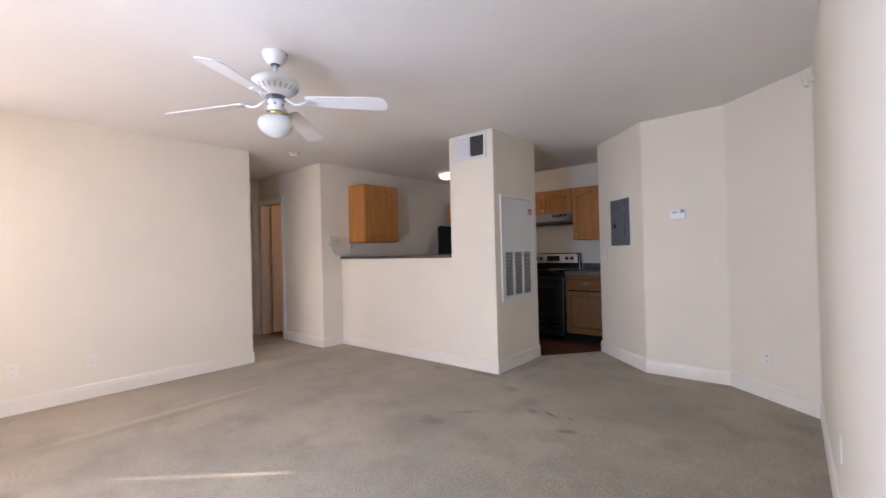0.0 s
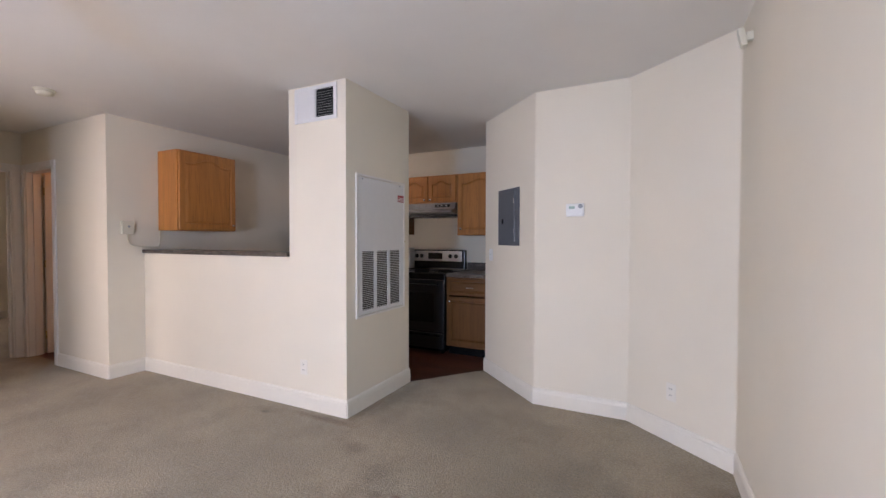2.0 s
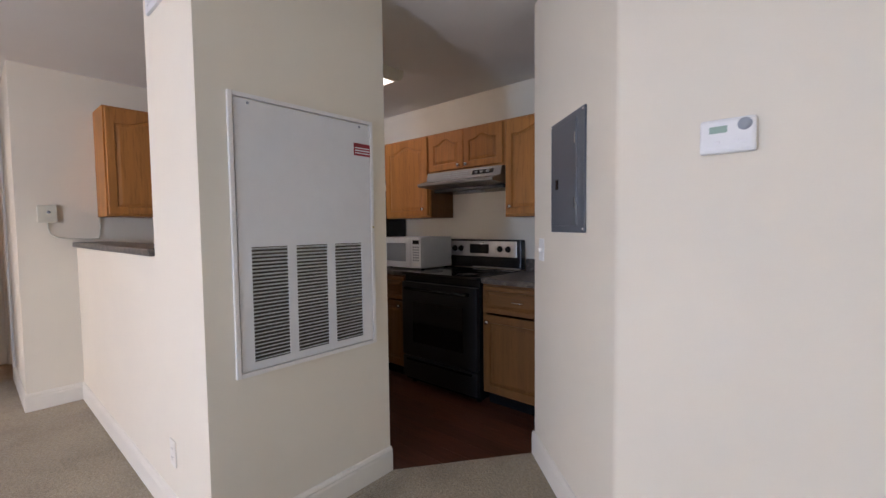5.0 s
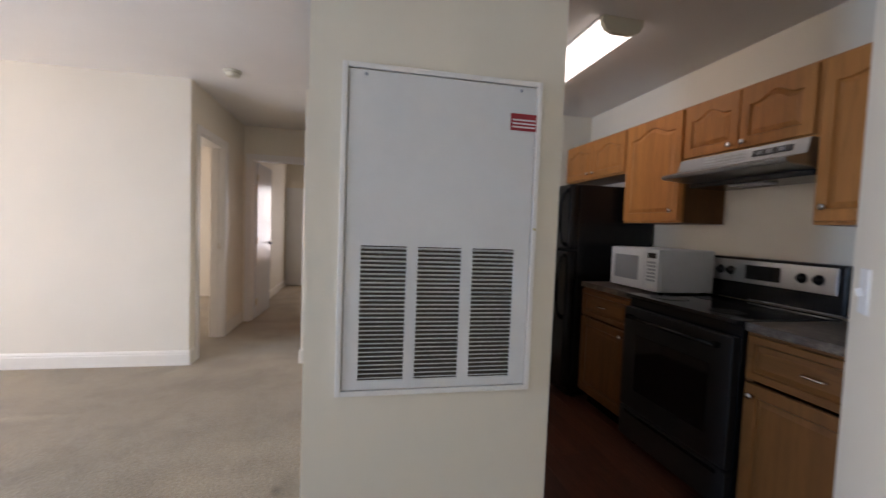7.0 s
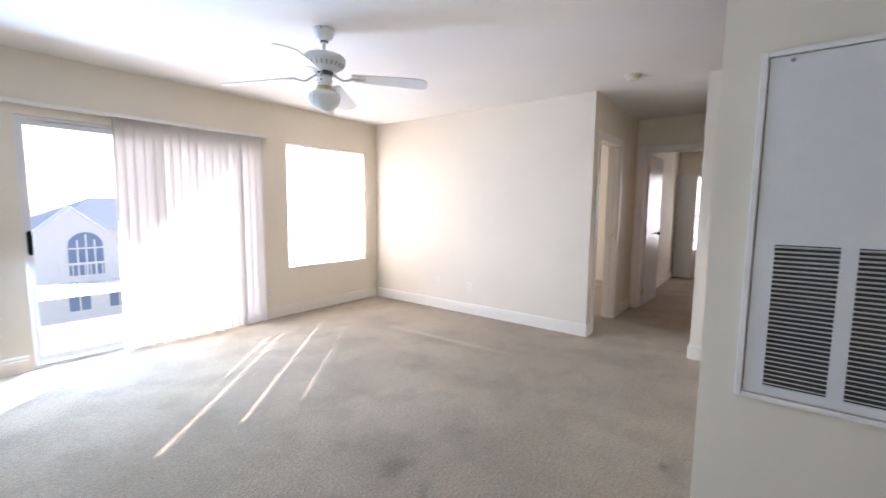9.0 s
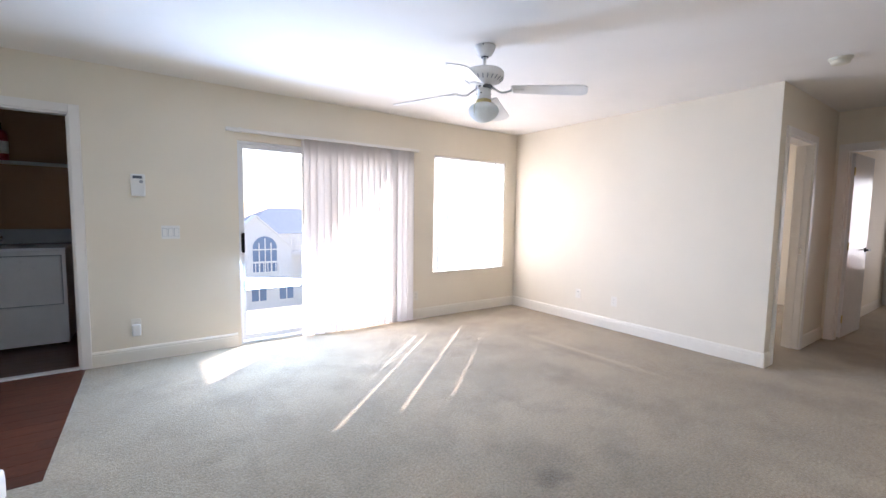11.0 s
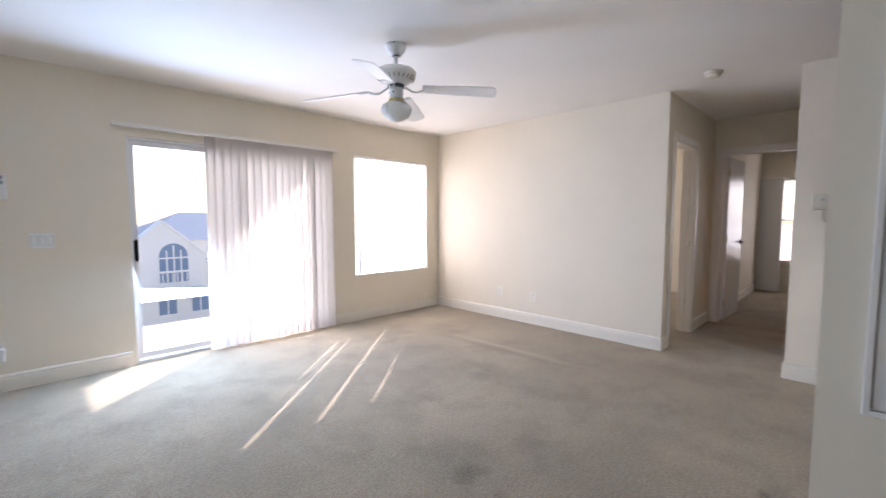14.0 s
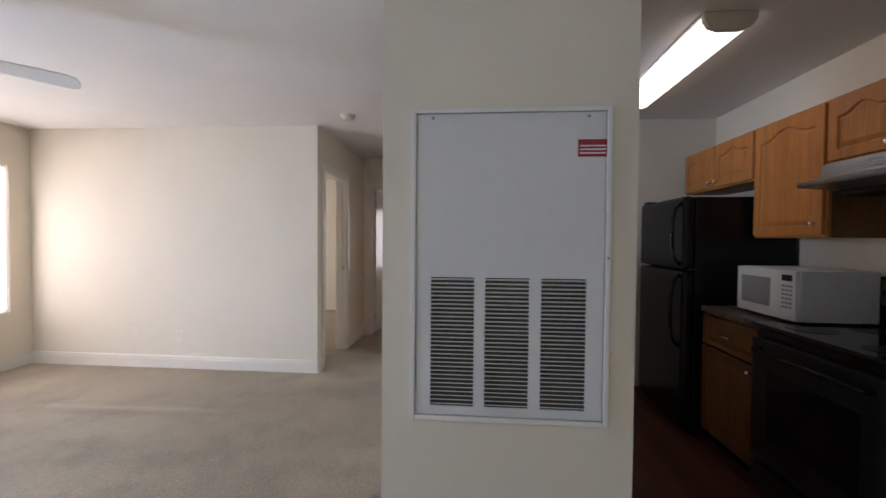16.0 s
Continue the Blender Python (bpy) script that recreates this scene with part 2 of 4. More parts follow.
SHEETMETAL = plain("white_powder_coated_steel", (0.70, 0.69, 0.675), 0.42, var=0.03, bump=0.03)
DARKFILTER = plain("dark_brown_filter", (0.085, 0.07, 0.052), 0.9, var=0.3, bump=0.2, fine=90)
PANELGREY = plain("grey_enamelled_steel", (0.11, 0.123, 0.14), 0.30, var=0.08, bump=0.03, scale=6)
RED = plain("red_enamel", (0.34, 0.018, 0.025), 0.3, var=0.08, bump=0.01)
LABELWHITE = plain("white_label_print", (0.8, 0.78, 0.76), 0.5, var=0.02, bump=0)
LCD = plain("green_display", (0.30, 0.42, 0.33), 0.25, var=0.04, bump=0)
BRASS = plain("aged_brass", (0.55, 0.45, 0.22), 0.3, 1.0, var=0.1, bump=0.02)
FANWHITE = plain("white_fan_enamel", (0.77, 0.76, 0.74), 0.32, var=0.04, bump=0.02)
BLIND = sheer_mat("white_vinyl_slat", (0.91, 0.89, 0.88), 0.72)
OPAL = sheer_mat("opal_glass", (0.84, 0.84, 0.80), 0.35)
GLASS = glass_mat()
TUBE = glow_mat("fluorescent_diffuser", (1.0, 0.98, 0.94), 0.85)
STUCCO = plain("white_stucco", (0.88, 0.85, 0.80), 0.9, var=0.06, bump=0.3)
ROOF = plain("blue_grey_shingles", (0.17, 0.22, 0.30), 0.85, var=0.2, scale=7, bump=0.3, fine=40)
# the sky's reflection and haze on the panes are painted as pale blue
OUTGLASS = plain("sky_tinted_house_glass", (0.22, 0.30, 0.42), 0.1, var=0.1, bump=0)
CONCRETE = plain("balcony_concrete", (0.40, 0.39, 0.37), 0.9, var=0.12, bump=0.25)
BOUNCEGROUND = plain("pale_bounce_ground", (0.32, 0.31, 0.29), 0.9, var=0.15, scale=0.6, bump=0.2)
BATHTILE = plain("red_brown_vinyl", (0.16, 0.06, 0.04), 0.4, var=0.15)
ALU = plain("white_aluminium_frame", (0.74, 0.74, 0.74), 0.35, var=0.02, bump=0.01)

# ---------------------------------------------------------------- mesh helpers


def box(bm, x0, y0, z0, x1, y1, z1, bevel=0.0, seg=2):
    r = bmesh.ops.create_cube(bm, size=1)["verts"]
    bmesh.ops.scale(bm, vec=(abs(x1 - x0), abs(y1 - y0), abs(z1 - z0)), verts=r)
    bmesh.ops.translate(bm, vec=((x0 + x1) / 2, (y0 + y1) / 2, (z0 + z1) / 2), verts=r)
    if bevel:
        edges = list({e for v in r for e in v.link_edges})
        bmesh.ops.bevel(bm, geom=edges, offset=bevel, segments=seg, affect="EDGES", profile=0.6)
    return bm


def boxes(*rows, bevel=0.0):
    bm = bmesh.new()
    for r in rows:
        box(bm, *r, bevel=bevel)
    return bm


def lathe(profile, n=32, axis="Z"):
    """A turned body from (radius, height) pairs."""
    bm = bmesh.new()
    rings = []
    for r, z in profile:
        rings.append([bm.verts.new((r * math.cos(2 * math.pi * i / n), r * math.sin(2 * math.pi * i / n), z)) for i in range(n)])
    for a, b in zip(rings, rings[1:]):
        for i in range(n):
            bm.faces.new((a[i], a[(i + 1) % n], b[(i + 1) % n], b[i]))
    bm.faces.new(list(reversed(rings[0])))
    bm.faces.new(rings[-1])
    for f in bm.faces:
        f.smooth = True
    bmesh.ops.remove_doubles(bm, verts=bm.verts, dist=1e-5)
    bmesh.ops.recalc_face_normals(bm, faces=bm.faces)
    if axis == "Y":
        bmesh.ops.rotate(bm, verts=bm.verts, matrix=Matrix.Rotation(radians(90), 3, "X"))
    if axis == "X":
        bmesh.ops.rotate(bm, verts=bm.verts, matrix=Matrix.Rotation(radians(90), 3, "Y"))
    return bm


def moved(bm, x=0, y=0, z=0, rx=0, ry=0, rz=0):
    bmesh.ops.transform(bm, matrix=pose(x, y, z, rx, ry, rz), verts=bm.verts)
    return bm


def joined(*bms):
    out = bmesh.new()
    for b in bms:
        me = bpy.data.meshes.new("joint")
        b.to_mesh(me)
        b.free()
        out.from_mesh(me)
        bpy.data.meshes.remove(me)
    return out


def tube(points, radius, n=8):
    """A bent rod through points."""
    bm = bmesh.new()
    rings = []
    pts = [Vector(p) for p in points]
    for i, p in enumerate(pts):
        d = (pts[min(i + 1, len(pts) - 1)] - pts[max(i - 1, 0)]).normalized()
        u = d.orthogonal().normalized() if abs(d.z) > 0.95 else d.cross(Vector((0, 0, 1))).normalized()
        w = d.cross(u)
        rings.append([bm.verts.new(p + radius * (math.cos(2 * math.pi * k / n) * u + math.sin(2 * math.pi * k / n) * w)) for k in range(n)])
    for a, b in zip(rings, rings[1:]):
        for k in range(n):
            f = bm.faces.new((a[k], a[(k + 1) % n], b[(k + 1) % n], b[k]))
            f.smooth = True
    bm.faces.new(rings[0])
    bm.faces.new(rings[-1])
    bmesh.ops.recalc_face_normals(bm, faces=bm.faces)
    return bm


def mesh_of(name, bm, material):
    me = bpy.data.meshes.new(name)
    bm.to_mesh(me)
    bm.free()
    me.materials.append(material)
    return me


def part(name, bm, material, parent, label=""):
    ob = new(name, mesh_of(name, bm, material))
    ob.parent = parent
    if label:
        ob["label"] = label
    return ob


def thing(name, x, y, z, rz=0, label="", category="", group="", kind=""):
    ob = new(name)
    ob.empty_display_size = 0.1
    ob.matrix_world = pose(x, y, z, 0, 0, rz)
    return tagged(ob, label, category, group, kind)


def solid(name, bm, material, label, category, kind="structure", group=""):
    return tagged(new(name, mesh_of(name, bm, material)), label, category, group, kind)


def prism(points, z0, z1):
    """An upright body over a plan outline."""
    bm = bmesh.new()
    f = bm.faces.new([bm.verts.new((x, y, z0)) for x, y in points])
    top = bmesh.ops.extrude_face_region(bm, geom=[f])["geom"]
    bmesh.ops.translate(bm, vec=(0, 0, z1 - z0), verts=[v for v in top if isinstance(v, bmesh.types.BMVert)])
    bmesh.ops.recalc_face_normals(bm, faces=bm.faces)
    return bm


# ---------------------------------------------------------------- structure
H = 2.44
XW, YS, YH, XS, YN, YP, XE = -4.745, -0.63, 2.445, -4.715, 3.37, 3.683, 0.18
XEND, YB, XR2 = -6.42, 6.14, -9.70
KA, KB, KC, KD = (-1.71, 5.177), (-1.068, 4.562), (-0.39, 4.558), (0.18, 4.06)


def wall(name, bm, label, material=WALL, round_edges=0.0):
    if round_edges:
        upright = [e for e in bm.edges if abs(e.verts[0].co.z - e.verts[1].co.z) > 1.0]
        bmesh.ops.bevel(bm, geom=upright, offset=round_edges, segments=6, affect="EDGES", profile=0.5)
    return solid(name, bm, material, label, "wall")


carpet = solid("floor", prism([(0.055, -0.70), (0.055, 1.10), (0.30, 1.10), (0.30, 4.2), (-0.3, 4.7), (-1.0, 4.7), (-1.71, 5.19), (-2.22, 4.53), (-2.5, 4.0), (-4.8, 3.7),
                                (-4.9, 3.43), (-6.48, 3.43), (-6.48, 6.0), (-9.9, 6.0), (-9.9, -0.75), (-4.5, -0.75)], -0.12, 0.0), CARPET,
               "worn beige cut-pile carpet with grey stains and traffic marks", "floor")
ceiling = solid("ceiling", boxes((-10.0, -0.95, H, 1.9, 6.4, H + 0.12)), CEIL, "smooth white painted drywall ceiling", "ceiling")
solid("ceiling_laundry", boxes((-0.2, -2.6, H - 0.02, 1.6, -0.951, H + 0.1)), CEIL, "white painted laundry ceiling", "ceiling")

# south wall with the laundry door, the sliding door and the window
T = 0.09
Y0 = YS - T
DL0, DL1, DLH = 0.075, 0.84, 2.035          # laundry opening
SL0, SL1, SLH = -2.98, -1.10, 1.965         # sliding door
WN0, WN1, WNZ0, WNZ1 = -4.535, -3.325, 0.555, 2.035
wall("wall_south", boxes(
    (DL1, Y0, -0.1, 1.75, YS, H), (DL0, Y0, DLH, DL1, YS, H), (SL1, Y0, -0.1, DL0, YS, H),
    (SL0, Y0, SLH, SL1, YS, H), (WN1, Y0, -0.1, SL0, YS, H), (WN0, Y0, -0.1, WN1, YS, WNZ0), (WN0, Y0, WNZ1, WN1, YS, H),
    (XW - 0.12, YS - 0.088, -0.1, WN0, YS, H)), "warm white painted wall with a sliding door and a window")
wall("wall_west", boxes((XW - 0.12, YS, -0.1, XW, YH, H), bevel=0), "warm white painted wall, bright with daylight")
D1A, D1B, DH = -5.68, -4.93, 2.035
wall("wall_hall_south", boxes((D1B, YH - 0.12, -0.1, XW - 0.12, YH, H), (D1A, YH - 0.12, DH, D1B, YH, H), (XR2, YH - 0.12, -0.1, D1A, YH, H)),
     "warm white hall wall with a bedroom doorway")
D2A, D2B = 2.535, 3.29
wall("wall_hall_end", boxes((XEND - 0.12, YH, -0.1, XEND, D2A, H), (XEND - 0.12, D2A, DH, XEND, D2B, H), (XEND - 0.12, D2B, -0.1, XEND, 6.0, H)),
     "warm white hall end wall with a bedroom doorway")
D3A, D3B = -6.35, -5.72
wall("wall_hall_north", boxes((XEND, YN, -0.1, D3A, YN + 0.12, H), (D3A, YN, DH, D3B, YN + 0.12, H), (D3B, YN, -0.1, XS, YN + 0.12, H)),
     "warm white hall wall with a bathroom doorway")
wall("wall_kitchen_west", boxes((XS - 0.12, YN + 0.12, -0.1, XS, YB + 0.12, H)), "warm white painted kitchen side wall")
wall("wall_kitchen_back", boxes((XS, YB, -0.1, -1.55, YB + 0.12, H)), "warm white painted kitchen back wall")
wall("wall_half", boxes((XS, YP, -0.1, -2.765, YP + 0.12, 1.155)), "warm white half-height wall under a breakfast bar")
wall("wall_column", boxes((-2.765, YP, -0.1, -2.21, 4.55, H)), "warm white painted boxed-in air handler column")
wall("wall_angled", prism([KA, KB, KC, KD, (XE, 1.15), (1.75, 1.15), (1.75, 6.26), (-1.55, 6.26), (-1.71, YB)], -0.1, H),
     "warm white painted wall with angled faces and a long plain side", round_edges=0.012)
wall("wall_entry_east", boxes((1.63, YS, -0.1, 1.75, 1.15, H)), "warm white painted entry wall")
wall("wall_bedroom_west", boxes((XR2 - 0.15, -0.79, -0.1, XR2, 2.62, H), (XR2 - 0.15, 2.62, -0.1, XR2, 3.42, 0.53), (XR2 - 0.15, 2.62, 1.955, XR2, 3.42, H), (XR2 - 0.15, 3.42, -0.1, XR2, 6.0, H)),
     "warm white painted bedroom wall with a window")
wall("wall_bedroom_north", boxes((XR2, 5.88, -0.1, XEND - 0.12, 6.0, H)), "warm white painted bedroom wall")
wall("wall_bedroom_south", boxes((XR2, YS - 0.16, -0.1, -7.5, YS, H), (-7.5, YS - 0.16, -0.1, -6.3, YS, 0.55), (-7.5, YS - 0.16, 2.03, -6.3, YS, H), (-6.3, YS - 0.16, -0.1, XW - 0.12, YS, H)),
     "warm white painted bedroom wall with a window")
wall("wall_bedroom_inner", boxes((-8.42, YS, -0.1, -8.30, YH - 0.12, H)), "warm white painted bedroom wall, bright with daylight")
wall("wall_bath_north", boxes((XEND, 5.2, -0.1, XS - 0.12, 5.32, H)), "warm white painted bathroom wall")
wall("wall_laundry_west", boxes((-0.17, -2.45, -0.1, -0.05, Y0, H)), "tan laundry closet wall, the closet's shade put into its colour", LAUNDRY_WALL)
wall("wall_laundry_back", boxes((-0.05, -2.45, -0.1, 1.55, -2.33, H)), "tan laundry closet back wall, the closet's shade put into its colour", LAUNDRY_WALL)
wall("wall_laundry_east", boxes((1.43, -2.33, -0.1, 1.55, Y0, H)), "tan laundry closet wall, the closet's shade put into its colour", LAUNDRY_WALL)
solid("floor_bath", boxes((XEND, YN + 0.0, -0.1, XS - 0.12, 5.2, -0.002)), BATHTILE, "dark red-brown vinyl bathroom floor", "floor")
solid("floor_base", boxes((-4.75, 3.6, -0.12, -1.5, 6.2, -0.014), (0.0, -2.4, -0.12, 1.7, 1.2, -0.014)), BLACK, "dark underlay below the laminate planks", "floor")

# balcony, overhang and the ground outside
solid("balcony_slab", boxes((-3.6, -2.3, -0.22, 1.7, Y0 - 0.002, -0.03)), CONCRETE, "grey concrete balcony floor", "balcony")
solid("balcony_roof", boxes((-3.73, -2.95, 2.57, 1.7, -0.96, 2.72)), STUCCO, "white stucco roof over the balcony", "roof")
# unseen ground; its pale tone is a reflector for the shaded facade and ceiling
solid("ground", boxes((-400, -400, -3.2, 400, 400, -3.0)), BOUNCEGROUND, "unseen flat ground, made pale to bounce daylight onto the facade", "ground")


def baseboard(name, runs):
    """Moulded skirting along plan segments; the face looks to the left of each segment."""
    prof = [(0, 0), (0.014, 0), (0.014, 0.092), (0.011, 0.104), (0.013, 0.110), (0.007, 0.124), (0.0, 0.128)]
    bm = bmesh.new()
    for (x0, y0), (x1, y1) in runs:
        d = Vector((x1 - x0, y1 - y0, 0)).normalized()
        nrm = Vector((-d.y, d.x, 0))
        a = [bm.verts.new(Vector((x0, y0, z)) + nrm * o - d * 0.006) for o, z in prof]
        b = [bm.verts.new(Vector((x1, y1, z)) + nrm * o + d * 0.006) for o, z in prof]
        for i in range(len(prof) - 1):
            bm.faces.new((a[i], a[i + 1], b[i + 1], b[i]))
        bm.faces.new(a)
        bm.faces.new(list(reversed(b)))
    bmesh.ops.recalc_face_normals(bm, faces=bm.faces)
    return solid(name, bm, BASEPAINT, "cream painted moulded baseboard", "baseboard")


baseboard("baseboard_south", [((SL1 + 0.035, YS), (0.012, YS)), ((XW, YS), (SL0 - 0.03, YS))])
baseboard("baseboard_west", [((XW, YH), (XW, YS))])
baseboard("baseboard_hall_south", [((D1B + 0.06, YH), (XW, YH)), ((XEND, YH), (D1A - 0.06, YH))])
baseboard("baseboard_hall_north", [((XS, YN), (D3B + 0.06, YN)), ((XS, YP), (XS, YN))])
baseboard("baseboard_half", [((-2.21, YP), (XS, YP))])
baseboard("baseboard_column", [((-2.21, 4.55), (-2.21, YP))])
baseboard("baseboard_angled", [(KD, KC), (KC, KB), (KB, KA)])
baseboard("baseboard_east", [((XE, 1.15), KD)])
baseboard("baseboard_bedroom", [((XR2, YH), (XEND - 0.12, YH)), ((XR2, 5.88), (XR2, YH))])


def door_casing(name, w, m, depth, h=DH, both=True):
    """Casing and jamb of an opening w wide; local x across, y through the wall (0 is the near face), z up."""
    ob = thing(name, 0, 0, 0, 0, "white painted door frame and casing", "door frame", kind="structure")
    ob.matrix_world = m
    cw, ct = 0.062, 0.016
    for face in ((0, 1), (depth, -1)) if both else ((0, 1),):
        y, s = face
        for x0, x1 in ((-cw, 0.004), (w - 0.004, w + cw)):
            part("casing", boxes((x0, y - s * ct, 0.0, x1, y - s * 0.0005, h + cw), bevel=0.004), TRIM, ob)
        part("casing", boxes((0.005, y - s * ct, h - 0.004, w - 0.005, y - s * 0.0005, h + cw), bevel=0.004), TRIM, ob)
    for x0, x1 in ((-0.0, 0.016), (w - 0.016, w)):
        part("jamb", boxes((x0 + 0.001, 0.002, 0.0, x1 - 0.001, depth - 0.002, h - 0.001), bevel=0.002), TRIM, ob)
        part("stop", boxes((x0 + (0.0155 if x0 < w / 2 else -0.011), depth * 0.45, 0, x1 + (0.011 if x0 < w / 2 else -0.0155), depth * 0.45 + 0.03, h - 0.02), bevel=0.002), TRIM, ob)
    part("jamb", boxes((0.017, 0.002, h - 0.017, w - 0.017, depth - 0.002, h - 0.001)), TRIM, ob)
    return ob


door_casing("door_frame_laundry", DL1 - DL0, pose(DL1, YS, 0, 0, 0, 180), T)
c1 = door_casing("door_frame_bedroom", D1B - D1A, pose(D1B, YH, 0, 0, 0, 180), 0.12)
part("strike_plate", boxes((D1B - D1A - 0.019, 0.03, 0.96, D1B - D1A - 0.0155, 0.06, 1.02), bevel=0.001), CHROME, c1, "small chrome strike plate")
door_casing("door_frame_end", D2B - D2A, pose(XEND, D2A, 0, 0, 0, 90), 0.12)
door_casing("door_frame_bath", D3B - D3A, pose(D3A, YN, 0, 0, 0, 0), 0.12)


def lever_handle(parent, x, y, s, z=0.96, dirx=-1):
    rose = lathe([(0.0, 0), (0.026, 0), (0.026, 0.006), (0.012, 0.012), (0.010, 0.045), (0, 0.045)], 20, "Y")
    moved(rose, x, y, z, 0, 0, 0 if s < 0 else 180)
    arm = boxes((x if dirx > 0 else x - 0.10, y + s * 0.036, z - 0.009, x + 0.10 if dirx > 0 else x, y + s * 0.048, z + 0.009), bevel=0.004)
    part("handle", joined(rose, arm), PANELGREY, parent, "dark metal lever handle")


def door_leaf(name, w, m, material, label):
    """A flush leaf, hinged at local x = 0, with hinges and handles."""
    ob = thing(name, 0, 0, 0, 0, label, "door")
    ob.matrix_world = m
    part("leaf", boxes((0.004, -0.0175, 0.012, w, 0.0175, DH - 0.022), bevel=0.002), material, ob)
    for z in (0.22, 1.02, 1.82):
        k = lathe([(0.0, 0), (0.007, 0), (0.007, 0.085), (0, 0.085)], 10)
        part("hinge", joined(moved(k, -0.004, -0.02, z - 0.042)), BRASS, ob, "small brass hinge")
    lever_handle(ob, w - 0.065, 0.0175, 1)
    lever_handle(ob, w - 0.065, -0.0175, -1)
    return ob


door_leaf("door_bedroom", 0.73, pose(-6.555, 2.565, 0, 0, 0, 178), DOORWHITE, "glossy white flush bedroom door standing wide open")
door_leaf("door_bathroom", 0.60, pose(-6.325, 3.515, 0, 0, 0, 82), TRIM, "cream painted bathroom door standing open in warm lamp light")
cl = thing("closet_door", -9.55, 2.59, 0.0, 76, "tall white closet door panel standing beside the bedroom window", "door")
part("leaf", boxes((-0.14, -0.016, 0.02, 0.20, 0.016, 1.95), bevel=0.003), DOORWHITE, cl)
part("pivot", boxes((0.17, -0.008, 0.0, 0.19, 0.008, 0.021)), CHROME, cl)

# ---------------------------------------------------------------- windows and sliding door


def slat_mesh(w, h, lean=0.0, curve=0.006):
    """One hanging vane, slightly curved across, its foot shifted by lean."""
    bm = bmesh.new()
    n, rows_ = 5, 7
    g = []
    for j in range(rows_):
        z = -h * j / (rows_ - 1)
        g.append([bm.verts.new((w * (i / (n - 1) - 0.5) + lean * j / (rows_ - 1), curve * (1 - (2 * i / (n - 1) - 1) ** 2), z)) for i in range(n)])
    for a, b in zip(g, g[1:]):
        for i in range(n - 1):
            f = bm.faces.new((a[i], a[i + 1], b[i + 1], b[i]))
            f.smooth = True
    bmesh.ops.solidify(bm, geom=list(bm.faces), thickness=0.0012)
    return bm


slider = thing("sliding_door", (SL0 + SL1) / 2, YS - 0.09, 0, 0, "white aluminium sliding glass door opening on a balcony", "sliding door", kind="structure")
hw = (SL1 - SL0) / 2
for x0, x1 in ((-hw + 0.001, -hw + 0.022), (hw - 0.022, hw - 0.001)):
    part("frame_post", boxes((x0, -0.06, 0.0, x1, 0.06, SLH - 0.001), bevel=0.003), ALU, slider)
part("frame_head", boxes((-hw + 0.023, -0.06, SLH - 0.025, hw - 0.023, 0.06, SLH - 0.001), bevel=0.003), ALU, slider)
part("track", boxes((-hw + 0.023, -0.06, 0.0, hw - 0.023, 0.06, 0.022), (-hw + 0.023, -0.02, 0.022, hw - 0.023, -0.014, 0.034), bevel=0.002), ALU, slider)
for x0, x1, y in ((-hw + 0.023, 0.04, -0.03), (-0.02, hw - 0.023, 0.02)):
    sash = part("sash", boxes((x0, y - 0.016, 0.035, x0 + 0.034, y + 0.016, SLH - 0.027), (x1 - 0.034, y - 0.016, 0.035, x1, y + 0.016, SLH - 0.027),
                              (x0 + 0.034, y - 0.016, 0.035, x1 - 0.034, y + 0.016, 0.085), (x0 + 0.034, y - 0.016, SLH - 0.065, x1 - 0.034, y + 0.016, SLH - 0.027), bevel=0.002), ALU, slider)
    pane = part("pane", boxes((x0 + 0.033, y - 0.003, 0.084, x1 - 0.033, y + 0.003, SLH - 0.064)), GLASS, sash)
    pane.visible_shadow = False
part("handle", boxes((hw - 0.052, 0.041, 0.90, hw - 0.030, 0.064, 1.09), (hw - 0.057, 0.036, 0.91, hw - 0.025, 0.042, 1.08), bevel=0.003), BLACK, slider, "black pull handle with a latch")

blind = thing("vertical_blind", -2.03, YS + 0.05, 2.03, 0, "white vinyl vertical blind drawn half across the sliding door", "blind")
part("headrail", boxes((-1.03, -0.025, 0.0, 1.03, 0.025, 0.032), bevel=0.006), TRIM, blind)
for x in (-0.9, 0.0, 0.9):
    part("bracket", boxes((x - 0.015, -0.052, 0.01, x + 0.015, -0.025, 0.045), bevel=0.002), WHITEPLASTIC, blind)
rnd = random.Random(5)
vane = mesh_of("slat", slat_mesh(0.089, 2.015), BLIND)
xs = [-0.92 + 0.072 * i for i in range(18)]
for i, x in enumerate(xs):
    s = new("slat", vane)
    s.parent = blind
    s.matrix_basis = pose(x, rnd.uniform(-0.003, 0.003), -0.002, rnd.uniform(-0.3, 0.3), rnd.uniform(-0.25, 0.25), -31 + rnd.uniform(-1.5, 1.5))
part("wand", tube([(0.34, 0.03, 0.0), (0.345, 0.035, -0.6), (0.35, 0.036, -1.15)], 0.004), WHITEPLASTIC, blind)

win = thing("window_1", (WN0 + WN1) / 2, YS - 0.065, WNZ0, 0, "white framed single-hung window bright with sunlight", "window", kind="structure")
ww, wh = (WN1 - WN0) / 2, WNZ1 - WNZ0
